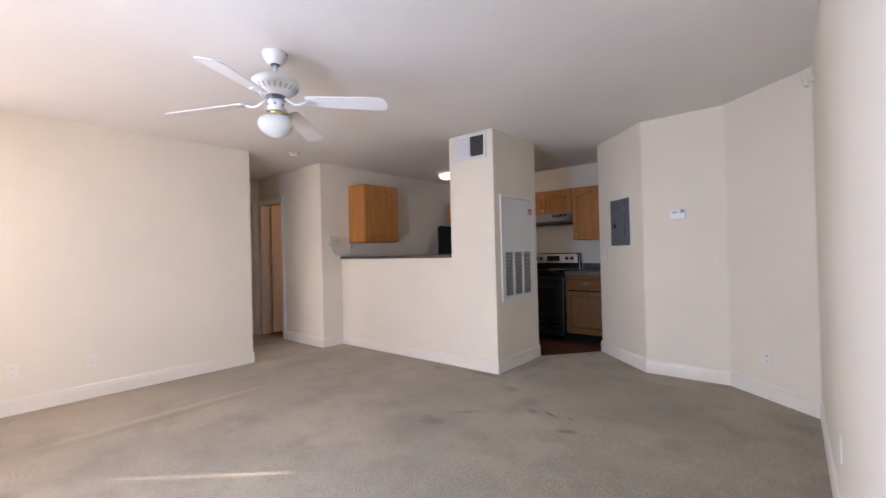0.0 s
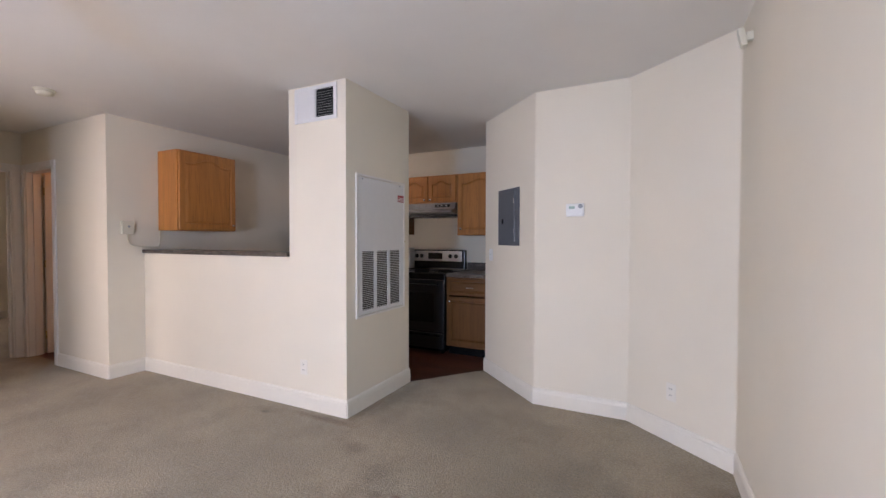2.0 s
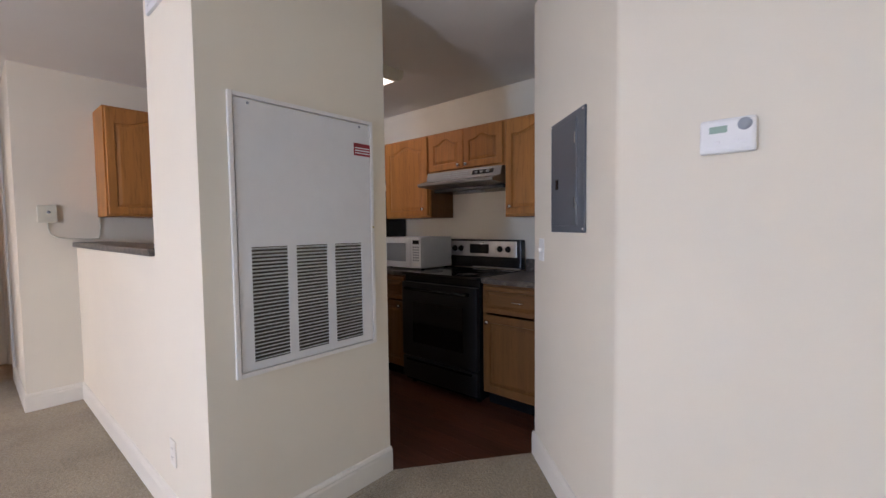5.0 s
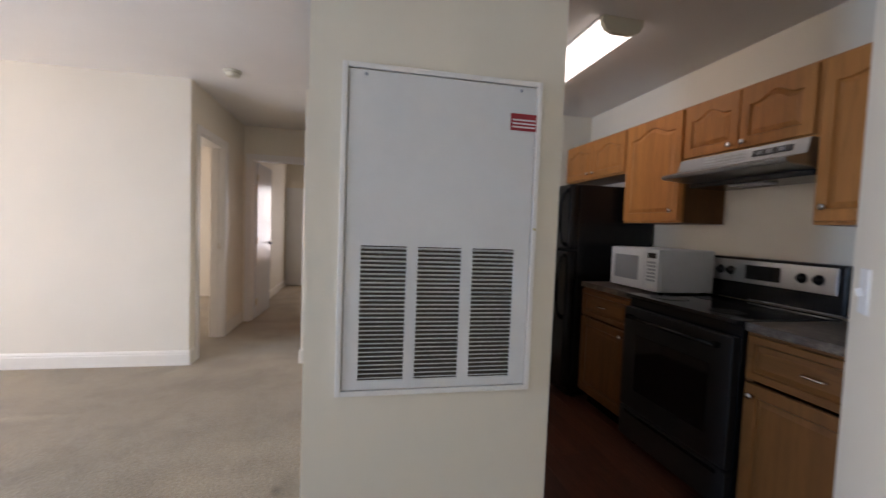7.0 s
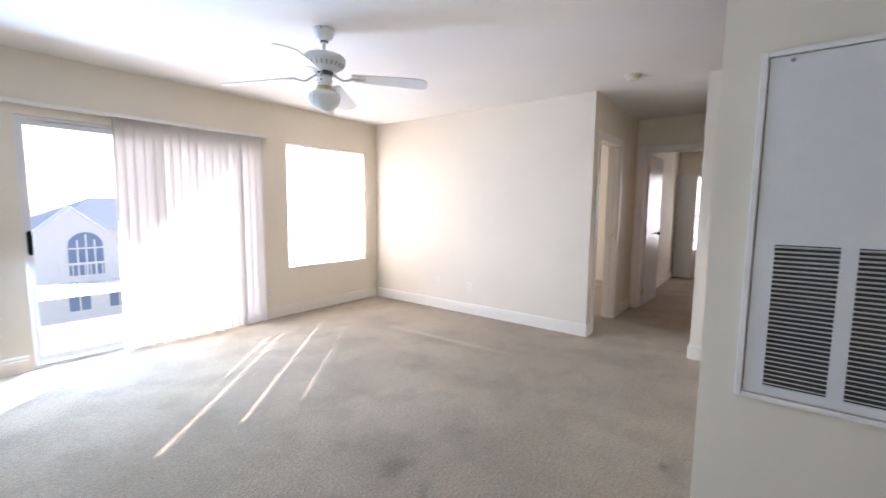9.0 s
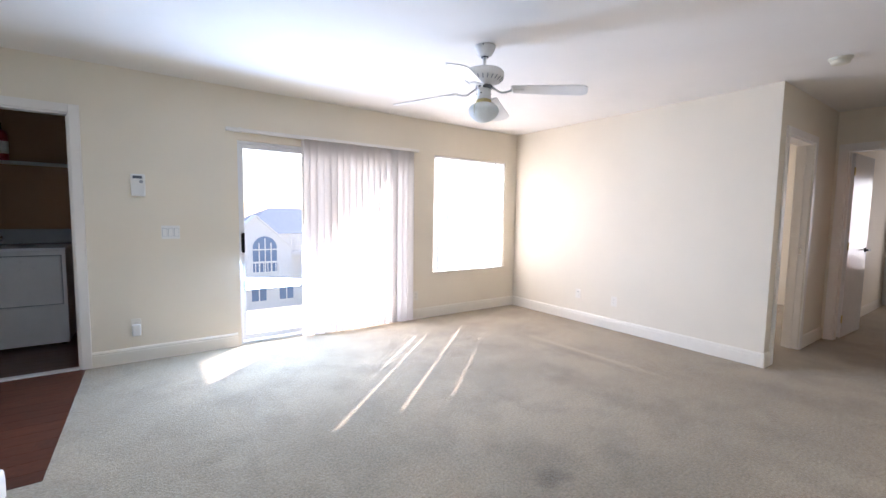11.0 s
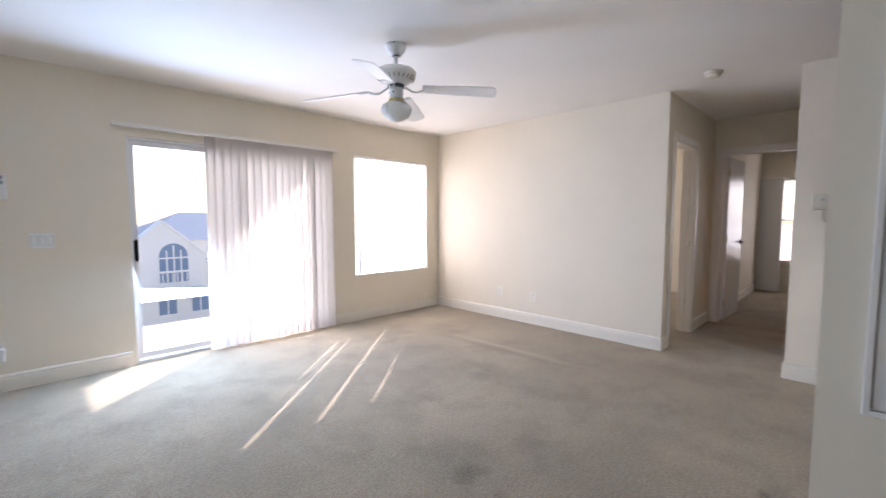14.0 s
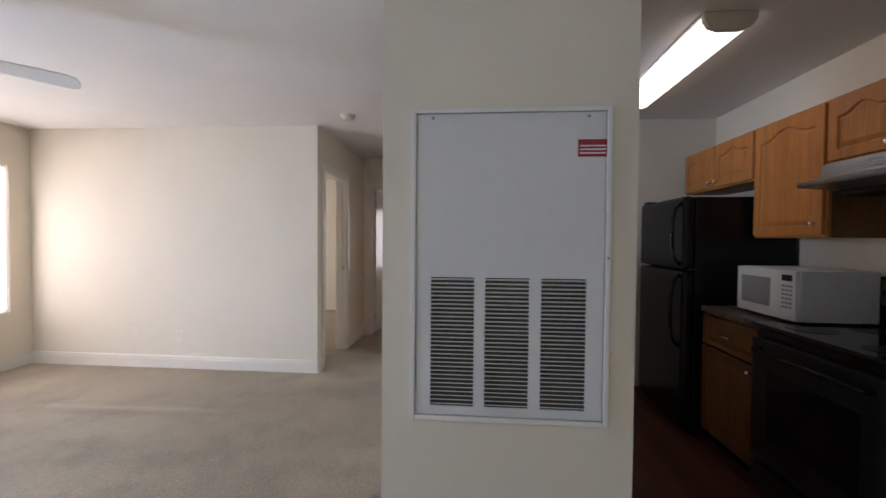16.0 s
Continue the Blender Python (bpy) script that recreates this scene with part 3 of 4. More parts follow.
part("window_frame", boxes((-ww + 0.001, -0.02, 0.001, -ww + 0.025, 0.02, wh - 0.001), (ww - 0.025, -0.02, 0.001, ww - 0.001, 0.02, wh - 0.001),
                           (-ww + 0.025, -0.02, 0.001, ww - 0.025, 0.02, 0.020), (-ww + 0.025, -0.02, wh - 0.020, ww - 0.025, 0.02, wh - 0.001), bevel=0.003), ALU, win)
part("meeting_rail", boxes((-ww + 0.026, -0.016, 0.75, ww - 0.026, 0.016, 0.795), bevel=0.003), ALU, win)
for z0, z1 in ((0.021, 0.749), (0.796, wh - 0.021)):
    p = part("pane", boxes((-ww + 0.026, -0.003, z0, ww - 0.026, 0.003, z1)), GLASS, win)
    p.visible_shadow = False
part("window_sill", boxes((-ww + 0.001, 0.022, 0.001, ww - 0.001, 0.072, 0.018), bevel=0.004), TRIM, win)

wb = thing("window_blind", (WN0 + WN1) / 2, YS - 0.018, WNZ1 - 0.004, 0, "white vinyl vertical blind closed across the window, glowing with sun", "blind")
part("headrail", boxes((-ww + 0.004, -0.010, -0.022, ww - 0.004, 0.012, -0.001), bevel=0.004), WHITEPLASTIC, wb)
# the edges between the vanes; some stand slightly apart and let the sun through
gaps = [(-4.531, 0, 0), (-4.434, 0.026, 0.002), (-4.345, 0, 0), (-4.26, 0, 0), (-4.17, 0, 0), (-4.08, 0, 0), (-4.003, 0.016, 0.015), (-3.915, 0, 0), (-3.825, 0, 0), (-3.735, 0, 0), (-3.645, 0, 0),
        (-3.555, 0.019, 0.016), (-3.48, 0, 0), (-3.405, -0.007, 0.027), (-3.329, 0, 0)]
bmx = -(WN0 + WN1) / 2
for k in range(len(gaps) - 1):
    (xa, ta, ba), (xb, tb, bb) = gaps[k], gaps[k + 1]
    bm = bmesh.new()
    lap = 0.006
    lt, lb = xa + bmx + (ta if (ta or ba) else -lap), xa + bmx + (ba if (ta or ba) else -lap)
    rt, rb = xb + bmx + (-tb if (tb or bb) else lap), xb + bmx + (-bb if (tb or bb) else lap)
    y = 0.001 if k % 2 else -0.001
    zb = -(wh - 0.03)
    f = bm.faces.new([bm.verts.new(p) for p in ((lb, y, zb), (rb, y, zb), (rt, y, -0.022), (lt, y, -0.022))])
    bmesh.ops.subdivide_edges(bm, edges=list(bm.edges), cuts=3, use_grid_fill=True)
    bmesh.ops.solidify(bm, geom=list(bm.faces), thickness=0.0012)
    part("slat", bm, BLIND, wb)
part("wand", tube([(-ww + 0.20, 0.03, -0.03), (-ww + 0.203, 0.034, -0.45), (-ww + 0.205, 0.036, -0.80)], 0.006), GREYPLASTIC, wb, "grey plastic tilt wand")


def far_window(name, m, w, h, label):
    ob = thing(name, 0, 0, 0, 0, label, "window", kind="structure")
    ob.matrix_world = m
    part("window_frame", boxes((-w / 2, -0.03, 0, -w / 2 + 0.04, 0.03, h), (w / 2 - 0.04, -0.03, 0, w / 2, 0.03, h), (-w / 2 + 0.04, -0.03, 0, w / 2 - 0.04, 0.03, 0.04),
                               (-w / 2 + 0.04, -0.03, h - 0.04, w / 2 - 0.04, 0.03, h), (-w / 2 + 0.04, -0.02, h * 0.49, w / 2 - 0.04, 0.02, h * 0.53), bevel=0.003), ALU, ob)
    for z0, z1 in ((0.041, h * 0.489), (h * 0.531, h - 0.041)):
        p = part("pane", boxes((-w / 2 + 0.041, -0.003, z0, w / 2 - 0.041, 0.003, z1)), GLASS, ob)
        p.visible_shadow = False
    part("window_sill", boxes((-w / 2, 0.032, 0.0, w / 2, 0.10, 0.02), bevel=0.003), TRIM, ob)
    return ob


far_window("window_2", pose(XR2 - 0.09, 3.02, 0.531, 0, 0, -90), 0.79, 1.42, "white framed bedroom window overexposed by daylight")
far_window("window_3", pose(-6.9, YS - 0.11, 0.551, 0, 0, 0), 1.19, 1.47, "white framed bedroom window facing the sun")
mb = thing("mini_blind", XR2 - 0.02, 3.02, 1.93, -90, "white horizontal mini blind over the bedroom window", "blind")
part("headrail", boxes((-0.385, -0.014, -0.002, 0.385, 0.014, 0.022), bevel=0.002), WHITEPLASTIC, mb)
sl = mesh_of("slat", boxes((-0.385, -0.0115, -0.0004, 0.385, 0.0115, 0.0004)), BLIND)
for i in range(54):
    s = new("slat", sl)
    s.parent = mb
    s.matrix_basis = pose(0, 0, -0.018 - 0.0255 * i, 32 + rnd.uniform(-5, 5), 0, 0)
# ---------------------------------------------------------------- kitchen


def door_panel(w, h, arch=0.0, t=0.02, m=0.052):
    """A raised-panel door: local x 0..w, z 0..h, front at y = -t. arch is the rise of the panel's shoulder curve."""
    n = 14

    def loop(x0, x1, z0, z1, a, y):
        pts = []
        for i in range(n):
            pts.append((x0 + (x1 - x0) * i / n, y, z0))
        for i in range(n):
            pts.append((x1, y, z0 + (z1 - a - z0) * i / n))
        for i in range(n):
            u = 1 - 2 * i / n
            k = 0.5 * (1 + math.cos(math.pi * u / 0.78)) if abs(u) < 0.78 else 0.0
            pts.append((x1 + (x0 - x1) * i / n, y, z1 - a + a * k))
        for i in range(n):
            pts.append((x0, y, z1 - a + (z0 - z1 + a) * i / n))
        return [bm.verts.new(p) for p in pts]

    bm = bmesh.new()
    e = 0.004
    loops = [loop(0, w, 0, h, 0, 0), loop(0, w, 0, h, 0, -t + e), loop(e, w - e, e, h - e, 0, -t), loop(m, w - m, m, h - m, arch, -t),
             loop(m + 0.006, w - m - 0.006, m + 0.006, h - m - 0.006, arch, -t + 0.010),
             loop(m + 0.030, w - m - 0.030, m + 0.030, h - m - 0.030, arch * 0.92, -t + 0.001)]
    for a, b in zip(loops, loops[1:]):
        for i in range(len(a)):
            j = (i + 1) % len(a)
            bm.faces.new((a[i], a[j], b[j], b[i]))
    bm.faces.new(loops[-1])
    bm.faces.new(list(reversed(loops[0])))
    bmesh.ops.recalc_face_normals(bm, faces=bm.faces)
    return bm


def knob_mesh():
    return moved(lathe([(0.0, 0), (0.007, 0), (0.006, 0.012), (0.013, 0.018), (0.015, 0.024), (0.011, 0.029), (0, 0.030)], 16), rx=90)


def pull_mesh():
    return tube([(-0.042, 0, 0), (-0.040, -0.018, 0), (-0.028, -0.026, 0), (0.028, -0.026, 0), (0.040, -0.018, 0), (0.042, 0, 0)], 0.0045)


def cabinet(name, m, w, d, h, doors, drawers=(), toe=0.0, label="", group="kitchen cabinets", side=None, face=OAK, facex=OAKX):
    """A face-frame unit: local x along the front, y to the back, z up. doors: x0, x1, z0, z1, arch, knob x, knob z."""
    ob = thing(name, 0, 0, 0, 0, label, "cabinet", group)
    ob.matrix_world = m
    st = 0.018
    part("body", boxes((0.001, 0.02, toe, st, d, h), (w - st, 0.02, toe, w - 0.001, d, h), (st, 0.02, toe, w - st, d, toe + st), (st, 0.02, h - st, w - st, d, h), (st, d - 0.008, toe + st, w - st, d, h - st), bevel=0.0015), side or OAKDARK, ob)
    fw = 0.032
    rails = [(fw, 0.001, toe, w - fw, 0.0195, toe + fw), (fw, 0.001, h - fw, w - fw, 0.0195, h)]
    part("face_frame", boxes((0.001, 0.0, toe, fw, 0.0195, h), (w - fw, 0.0, toe, w - 0.001, 0.0195, h), *rails, bevel=0.0015), face, ob)
    if toe:
        part("toe_kick", boxes((0.002, 0.07, 0.0, w - 0.002, 0.085, toe)), BLACK, ob, "dark recessed toe kick")
    for x0, x1, z0, z1, arch, kx, kz in doors:
        dr = part("door", moved(door_panel(x1 - x0, z1 - z0, arch), x0, -0.001, z0), face, ob)
        part("knob", moved(knob_mesh(), kx, -0.021, kz), CHROME, dr, "round nickel knob")
    for x0, x1, z0, z1 in drawers:
        dr = part("drawer", moved(door_panel(x1 - x0, z1 - z0, 0.0, m=0.03), x0, -0.001, z0), facex, ob)
        part("handle", moved(pull_mesh(), (x0 + x1) / 2, -0.021, (z0 + z1) / 2), CHROME, dr, "curved nickel pull")
    return ob


UF, UB = 5.82, YB - 0.002
cabinet("wall_cabinet", pose(-4.55, UF, 1.735), 0.905, UB - UF, 0.335, [(0.012, 0.448, 0.012, 0.322, 0.035, 0.41, 0.05), (0.457, 0.893, 0.012, 0.322, 0.035, 0.495, 0.05)],
        label="honey oak two-door wall cabinet above the black refrigerator")
cabinet("wall_cabinet", pose(-3.643, UF, 1.36), 0.565, UB - UF, 0.71, [(0.012, 0.553, 0.014, 0.696, 0.05, 0.505, 0.075)],
        label="tall honey oak wall cabinet with an arched panel door")
cabinet("wall_cabinet", pose(-3.076, UF, 1.735), 0.77, UB - UF, 0.335, [(0.012, 0.381, 0.012, 0.322, 0.04, 0.345, 0.04), (0.389, 0.758, 0.012, 0.322, 0.04, 0.425, 0.04)],
        label="honey oak two-door wall cabinet above the range hood")
cabinet("wall_cabinet", pose(-2.304, UF, 1.345), 0.59, UB - UF, 0.725, [(0.012, 0.578, 0.014, 0.711, 0.05, 0.06, 0.075)],
        label="tall honey oak wall cabinet beside the range hood")
cabinet("wall_cabinet", pose(-4.40, 3.815, 1.38, 0, 0, 90), 0.64, 0.313, 0.795, [(0.012, 0.628, 0.014, 0.781, 0.055, 0.585, 0.06)],
        label="honey oak wall cabinet hung above the breakfast bar", side=OAK)
BF = 5.52
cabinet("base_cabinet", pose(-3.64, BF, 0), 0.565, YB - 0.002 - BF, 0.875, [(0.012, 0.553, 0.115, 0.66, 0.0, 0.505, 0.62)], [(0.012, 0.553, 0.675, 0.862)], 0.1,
        label="oak base cabinet with one drawer beside the refrigerator, darkened for the shade low down", face=OAKBASE, facex=OAKBASEX)
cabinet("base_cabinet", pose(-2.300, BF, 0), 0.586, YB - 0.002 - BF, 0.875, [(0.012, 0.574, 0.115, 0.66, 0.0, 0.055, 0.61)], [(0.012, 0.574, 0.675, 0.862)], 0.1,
        label="oak base cabinet with one drawer beside the range, darkened for the shade low down", face=OAKBASE, facex=OAKBASEX)
for x0, x1 in ((-3.645, -3.078), (-2.302, -1.714)):
    ct = thing("countertop", (x0 + x1) / 2, BF, 0.876, 0, "dark speckled stone-look countertop with a rolled edge", "countertop", "kitchen countertops")
    w = (x1 - x0) / 2
    part("slab", boxes((-w, -0.025, 0.0, w, YB - BF - 0.022, 0.038), bevel=0.008), STONE, ct)
    part("backsplash", boxes((-w, YB - BF - 0.021, 0.0, w, YB - BF - 0.002, 0.135), bevel=0.004), STONE, ct)
bar = thing("bar_top", -3.745, YP + 0.06, 1.156, 0, "grey-brown speckled stone-look breakfast bar top on the half wall", "countertop")
part("slab", boxes((-0.968, -0.085, 0.0, 0.975, 0.16, 0.036), bevel=0.008), STONE, bar)

# range
rg = thing("range", -2.69, 5.47, 0.0, 0, "black electric range with a stainless control panel", "stove")
part("body", boxes((-0.378, 0.03, 0.03, 0.378, 0.63, 0.895), bevel=0.004), BLACK, rg)
part("cooktop", boxes((-0.381, -0.012, 0.896, 0.381, 0.585, 0.918), bevel=0.005), BLACKGLASS, rg, "black glass cooktop")
od = part("oven_door", boxes((-0.375, -0.012, 0.245, 0.375, 0.029, 0.84), bevel=0.006), OVENGREY, rg)
part("window", boxes((-0.255, -0.0155, 0.36, 0.255, -0.0125, 0.69), bevel=0.001), BLACKGLASS, od, "dark glass oven window")
part("handle", joined(tube([(-0.31, -0.045, 0.79), (0, -0.052, 0.79), (0.31, -0.045, 0.79)], 0.011), boxes((-0.315, -0.045, 0.778, -0.285, -0.012, 0.802), (0.285, -0.045, 0.778, 0.315, -0.012, 0.802), bevel=0.004)), BLACK, od, "black bar handle")
part("storage_drawer", boxes((-0.375, -0.010, 0.06, 0.375, 0.029, 0.235), bevel=0.006), OVENGREY, rg)
part("drawer_grip", boxes((-0.33, -0.016, 0.205, 0.33, -0.0105, 0.222), bevel=0.002), BLACK, rg)
bg = part("backguard", boxes((-0.381, 0.587, 0.919, 0.381, 0.655, 1.165), bevel=0.012), BLACK, rg)
part("control_panel", moved(boxes((-0.345, -0.006, -0.065, 0.345, 0.0, 0.065), bevel=0.003), 0, 0.584, 1.085), STEEL, bg, "brushed stainless control panel")
part("clock", boxes((-0.125, 0.5735, 1.045, 0.075, 0.5775, 1.125), bevel=0.002), BLACKGLASS, bg, "black digital clock display")
for x in (-0.295, -0.225, 0.185, 0.265):
    k = lathe([(0.0, 0), (0.027, 0), (0.025, 0.006), (0.018, 0.009), (0.016, 0.022), (0, 0.024)], 20)
    part("knob", moved(k, x, 0.5775, 1.085, 90), BLACK, bg, "round black burner knob")
for x, y, r in ((-0.19, 0.14, 0.10), (0.19, 0.14, 0.08), (-0.19, 0.41, 0.08), (0.19, 0.41, 0.10)):
    part("burner_ring", moved(lathe([(r - 0.004, 0), (r, 0), (r, 0.0008), (r - 0.004, 0.0008)], 40), x, y, 0.9182), BLACK, rg)
part("trim_strip", boxes((-0.1, 0.575, 0.925, 0.381, 0.586, 0.931), bevel=0.001), STEEL, rg)
for x in (-0.33, 0.33):
    for y in (0.08, 0.58):
        part("foot", moved(lathe([(0, 0), (0.018, 0), (0.018, 0.031), (0, 0.031)], 12), x, y, 0), BLACK, rg)

# hood
hd = thing("range_hood", -2.69, 6.138, 1.60, 0, "stainless under-cabinet range hood with a dark underside", "range hood")
sec = [(-0.001, 0.0), (-0.30, 0.0), (-0.475, 0.012), (-0.482, 0.018), (-0.482, 0.034), (-0.372, 0.062), (-0.352, 0.134), (-0.001, 0.134)]
bm = bmesh.new()
a = [bm.verts.new((-0.38, y, z)) for y, z in sec]
b = [bm.verts.new((0.38, y, z)) for y, z in sec]
bm.faces.new(a)
bm.faces.new(list(reversed(b)))
for i in range(len(sec)):
    j = (i + 1) % len(sec)
    bm.faces.new((a[i], a[j], b[j], b[i]))
bmesh.ops.recalc_face_normals(bm, faces=bm.faces)
bmesh.ops.bevel(bm, geom=list(bm.edges), offset=0.003, segments=2, affect="EDGES")
part("shell", bm, HOODSTEEL, hd)
part("underside", boxes((-0.36, -0.295, -0.030, 0.36, -0.03, -0.001), bevel=0.003), BLACK, hd, "dark grease filter")
part("lamp_cover", boxes((-0.1, -0.28, -0.040, 0.1, -0.18, -0.0305), bevel=0.004), GREYPLASTIC, hd)
slope = math.degrees(math.atan2(0.072, 0.020))
for x in (-0.15, -0.06, 0.03):
    for k in range(3):
        part("vent_slot", moved(boxes((x - 0.037, -0.0035, 0.0005, x + 0.037, 0.0035, 0.0022)), 0, -0.3665 + 0.0045 * k, 0.082 + 0.0162 * k, slope), GREYPLASTIC, hd)
sp = part("control", moved(boxes((0.11, -0.016, 0.0005, 0.31, 0.016, 0.003), bevel=0.001), 0, -0.362, 0.098, slope), BLACK, hd, "black switch strip")
for x in (0.15, 0.20, 0.26):
    part("rocker", moved(boxes((x - 0.014, -0.009, 0.003, x + 0.014, 0.009, 0.006), bevel=0.001), 0, -0.362, 0.098, slope), GREYPLASTIC, sp)

# refrigerator
fr = thing("refrigerator", -4.07, 5.40, 0.0, 0, "black top-freezer refrigerator with bowed door handles", "refrigerator")
part("body", boxes((-0.375, 0.075, 0.02, 0.375, 0.72, 1.635), bevel=0.006), BLACK, fr)
fd = part("freezer_door", boxes((-0.378, 0.0, 1.145, 0.378, 0.07, 1.64), bevel=0.026), BLACK, fr)
rd = part("fresh_food_door", boxes((-0.378, 0.0, 0.09, 0.378, 0.07, 1.132), bevel=0.026), BLACK, fr)
part("kick_grille", boxes((-0.36, 0.05, 0.02, 0.36, 0.07, 0.082), bevel=0.003), BLACK, fr)
hx = 0.325
part("handle", tube([(hx, 0.004, 1.175), (hx, -0.03, 1.20), (hx, -0.052, 1.32), (hx, -0.055, 1.45), (hx, -0.035, 1.56), (hx, 0.004, 1.60)], 0.013), BLACK, fd, "bowed black handle")
part("handle", tube([(hx, 0.004, 1.105), (hx, -0.03, 1.08), (hx, -0.055, 0.95), (hx, -0.055, 0.78), (hx, -0.035, 0.65), (hx, 0.004, 0.61)], 0.013), BLACK, rd, "bowed black handle")
part("hinge_cap", boxes((-0.36, 0.02, 1.641, -0.29, 0.09, 1.658), bevel=0.004), BLACK, fr)
for x in (-0.33, 0.33):
    part("foot", boxes((x - 0.02, 0.10, 0.0, x + 0.02, 0.14, 0.021)), BLACK, fr)

# microwave
mw = thing("microwave", -3.24, 5.62, 0.915, 0, "white countertop microwave oven with a grey window", "microwave")
part("case", boxes((-0.235, 0.025, 0.012, 0.235, 0.40, 0.275), bevel=0.006), APPLIANCE, mw)
md = part("door", boxes((-0.235, 0.0, 0.014, 0.115, 0.024, 0.273), bevel=0.007), APPLIANCE, mw)
part("window", boxes((-0.185, -0.003, 0.068, 0.055, 0.0, 0.225), bevel=0.004), GREYPLASTIC, md, "grey mesh window")
cp = part("control_panel", boxes((0.118, 0.002, 0.014, 0.235, 0.024, 0.273), bevel=0.005), APPLIANCE, mw)
part("display", boxes((0.14, -0.001, 0.218, 0.213, 0.0015, 0.25), bevel=0.001), BLACKGLASS, cp)
for r in range(6):
    for c in range(3):
        part("button", boxes((0.141 + c * 0.026, -0.0005, 0.075 + r * 0.022, 0.161 + c * 0.026, 0.0015, 0.088 + r * 0.022), bevel=0.001), GREYPLASTIC, cp)
part("button", boxes((0.15, -0.002, 0.032, 0.205, 0.0015, 0.058), bevel=0.003), WHITEPLASTIC, cp)
for x in (-0.2, 0.2):
    for y in (0.06, 0.36):
        part("foot", moved(lathe([(0, 0), (0.013, 0), (0.013, 0.0125), (0, 0.0125)], 10), x, y, 0), BLACK, mw)

# fluorescent light
fl = thing("fluorescent_light", -3.515, 5.215, H, 0, "lit wrap-around fluorescent ceiling light with almond end caps", "ceiling light")
prof = [(-0.118, -0.003), (-0.118, -0.035), (-0.095, -0.07), (-0.05, -0.085), (0.05, -0.085), (0.095, -0.07), (0.118, -0.035), (0.118, -0.003)]


def along_x(profile, x0, x1):
    bm = bmesh.new()
    a = [bm.verts.new((x0, y, z)) for y, z in profile]
    b = [bm.verts.new((x1, y, z)) for y, z in profile]
    for i in range(len(profile)):
        j = (i + 1) % len(profile)
        bm.faces.new((a[i], a[j], b[j], b[i]))
    bm.faces.new(a)
    bm.faces.new(list(reversed(b)))
    bmesh.ops.recalc_face_normals(bm, faces=bm.faces)
    return bm


part("diffuser", along_x([(y * 0.96, z) for y, z in prof], -0.60, 0.60), TUBE, fl, "glowing white acrylic diffuser")
for x in (-0.63, 0.601):
    part("end_cap", along_x([(y * 1.04, z * 1.05 - 0.0005) for y, z in prof], x, x + 0.03), IVORY, fl)
part("base_pan", boxes((-0.60, -0.122, -0.012, 0.60, 0.122, -0.0005)), FANWHITE, fl)

# ---------------------------------------------------------------- air handler door on the column
ac = thing("air_handler_panel", -2.21, 3.785, 0.70, 90, "white steel air handler access panel with three louvred return grilles", "access panel")
AW, AH = 0.678, 1.085
part("frame", boxes((0, -0.014, 0, 0.018, 0.0, AH), (AW - 0.018, -0.014, 0, AW, 0.0, AH), (0.018, -0.014, 0, AW - 0.018, 0.0, 0.018), (0.018, -0.014, AH - 0.018, AW - 0.018, 0.0, AH), bevel=0.003), TRIM, ac)
GX = [(0.072, 0.222), (0.260, 0.410), (0.450, 0.600)]
GZ0, GZ1 = 0.052, 0.502


def pierced(xs, zs, holes, y0, y1):
    """A sheet on a grid of cuts, with the listed cells left open, given thickness from y0 to y1."""
    bm = bmesh.new()
    v = {(i, k): bm.verts.new((x, y0, z)) for i, x in enumerate(xs) for k, z in enumerate(zs)}
    for i in range(len(xs) - 1):
        for k in range(len(zs) - 1):
            if (i, k) not in holes:
                bm.faces.new((v[i, k], v[i + 1, k], v[i + 1, k + 1], v[i, k + 1]))
    r = bmesh.ops.extrude_face_region(bm, geom=list(bm.faces))["geom"]
    bmesh.ops.translate(bm, vec=(0, y1 - y0, 0), verts=[q for q in r if isinstance(q, bmesh.types.BMVert)])
    bmesh.ops.recalc_face_normals(bm, faces=bm.faces)
    return bm


dp = part("panel", pierced([0.022, 0.072, 0.222, 0.260, 0.410, 0.450, 0.600, AW - 0.022], [0.022, GZ0, GZ1, AH - 0.022], {(1, 1), (3, 1), (5, 1)}, -0.010, -0.004), SHEETMETAL, ac)
part("filter", boxes((0.020, -0.002, 0.020, AW - 0.020, -0.0005, AH - 0.020)), DARKFILTER, ac, "dark brown return filter")
N = 31
sm = mesh_of("slat", moved(boxes((0.0, -0.0056, -0.0010, 0.15, 0.0056, 0.0010)), 0, 0, 0, -28), SHEETMETAL)
for x0, x1 in GX:
    for i in range(N):
        s = new("slat", sm)
        s.parent = dp
        s.matrix_basis = pose(x0, -0.0075, GZ0 + (i + 0.5) * (GZ1 - GZ0) / N)
lb = part("warning_label", boxes((0.565, -0.0112, 0.914, 0.663, -0.0102, 0.972)), RED, ac, "red and white caution label")
for z in (0.924, 0.936, 0.948):
    part("print_bar", boxes((0.572, -0.0118, z, 0.656, -0.0113, z + 0.005)), LABELWHITE, lb)
for x in (0.075, 0.60):
    part("screw", moved(lathe([(0, 0), (0.006, 0), (0.005, 0.003), (0, 0.004)], 10), x, -0.010, AH - 0.035, 90), GREYPLASTIC, ac)
part("latch", moved(lathe([(0, 0), (0.005, 0), (0.005, 0.004), (0, 0.005)], 10), AW - 0.009, -0.014, 0.575, 90), BRASS, ac)

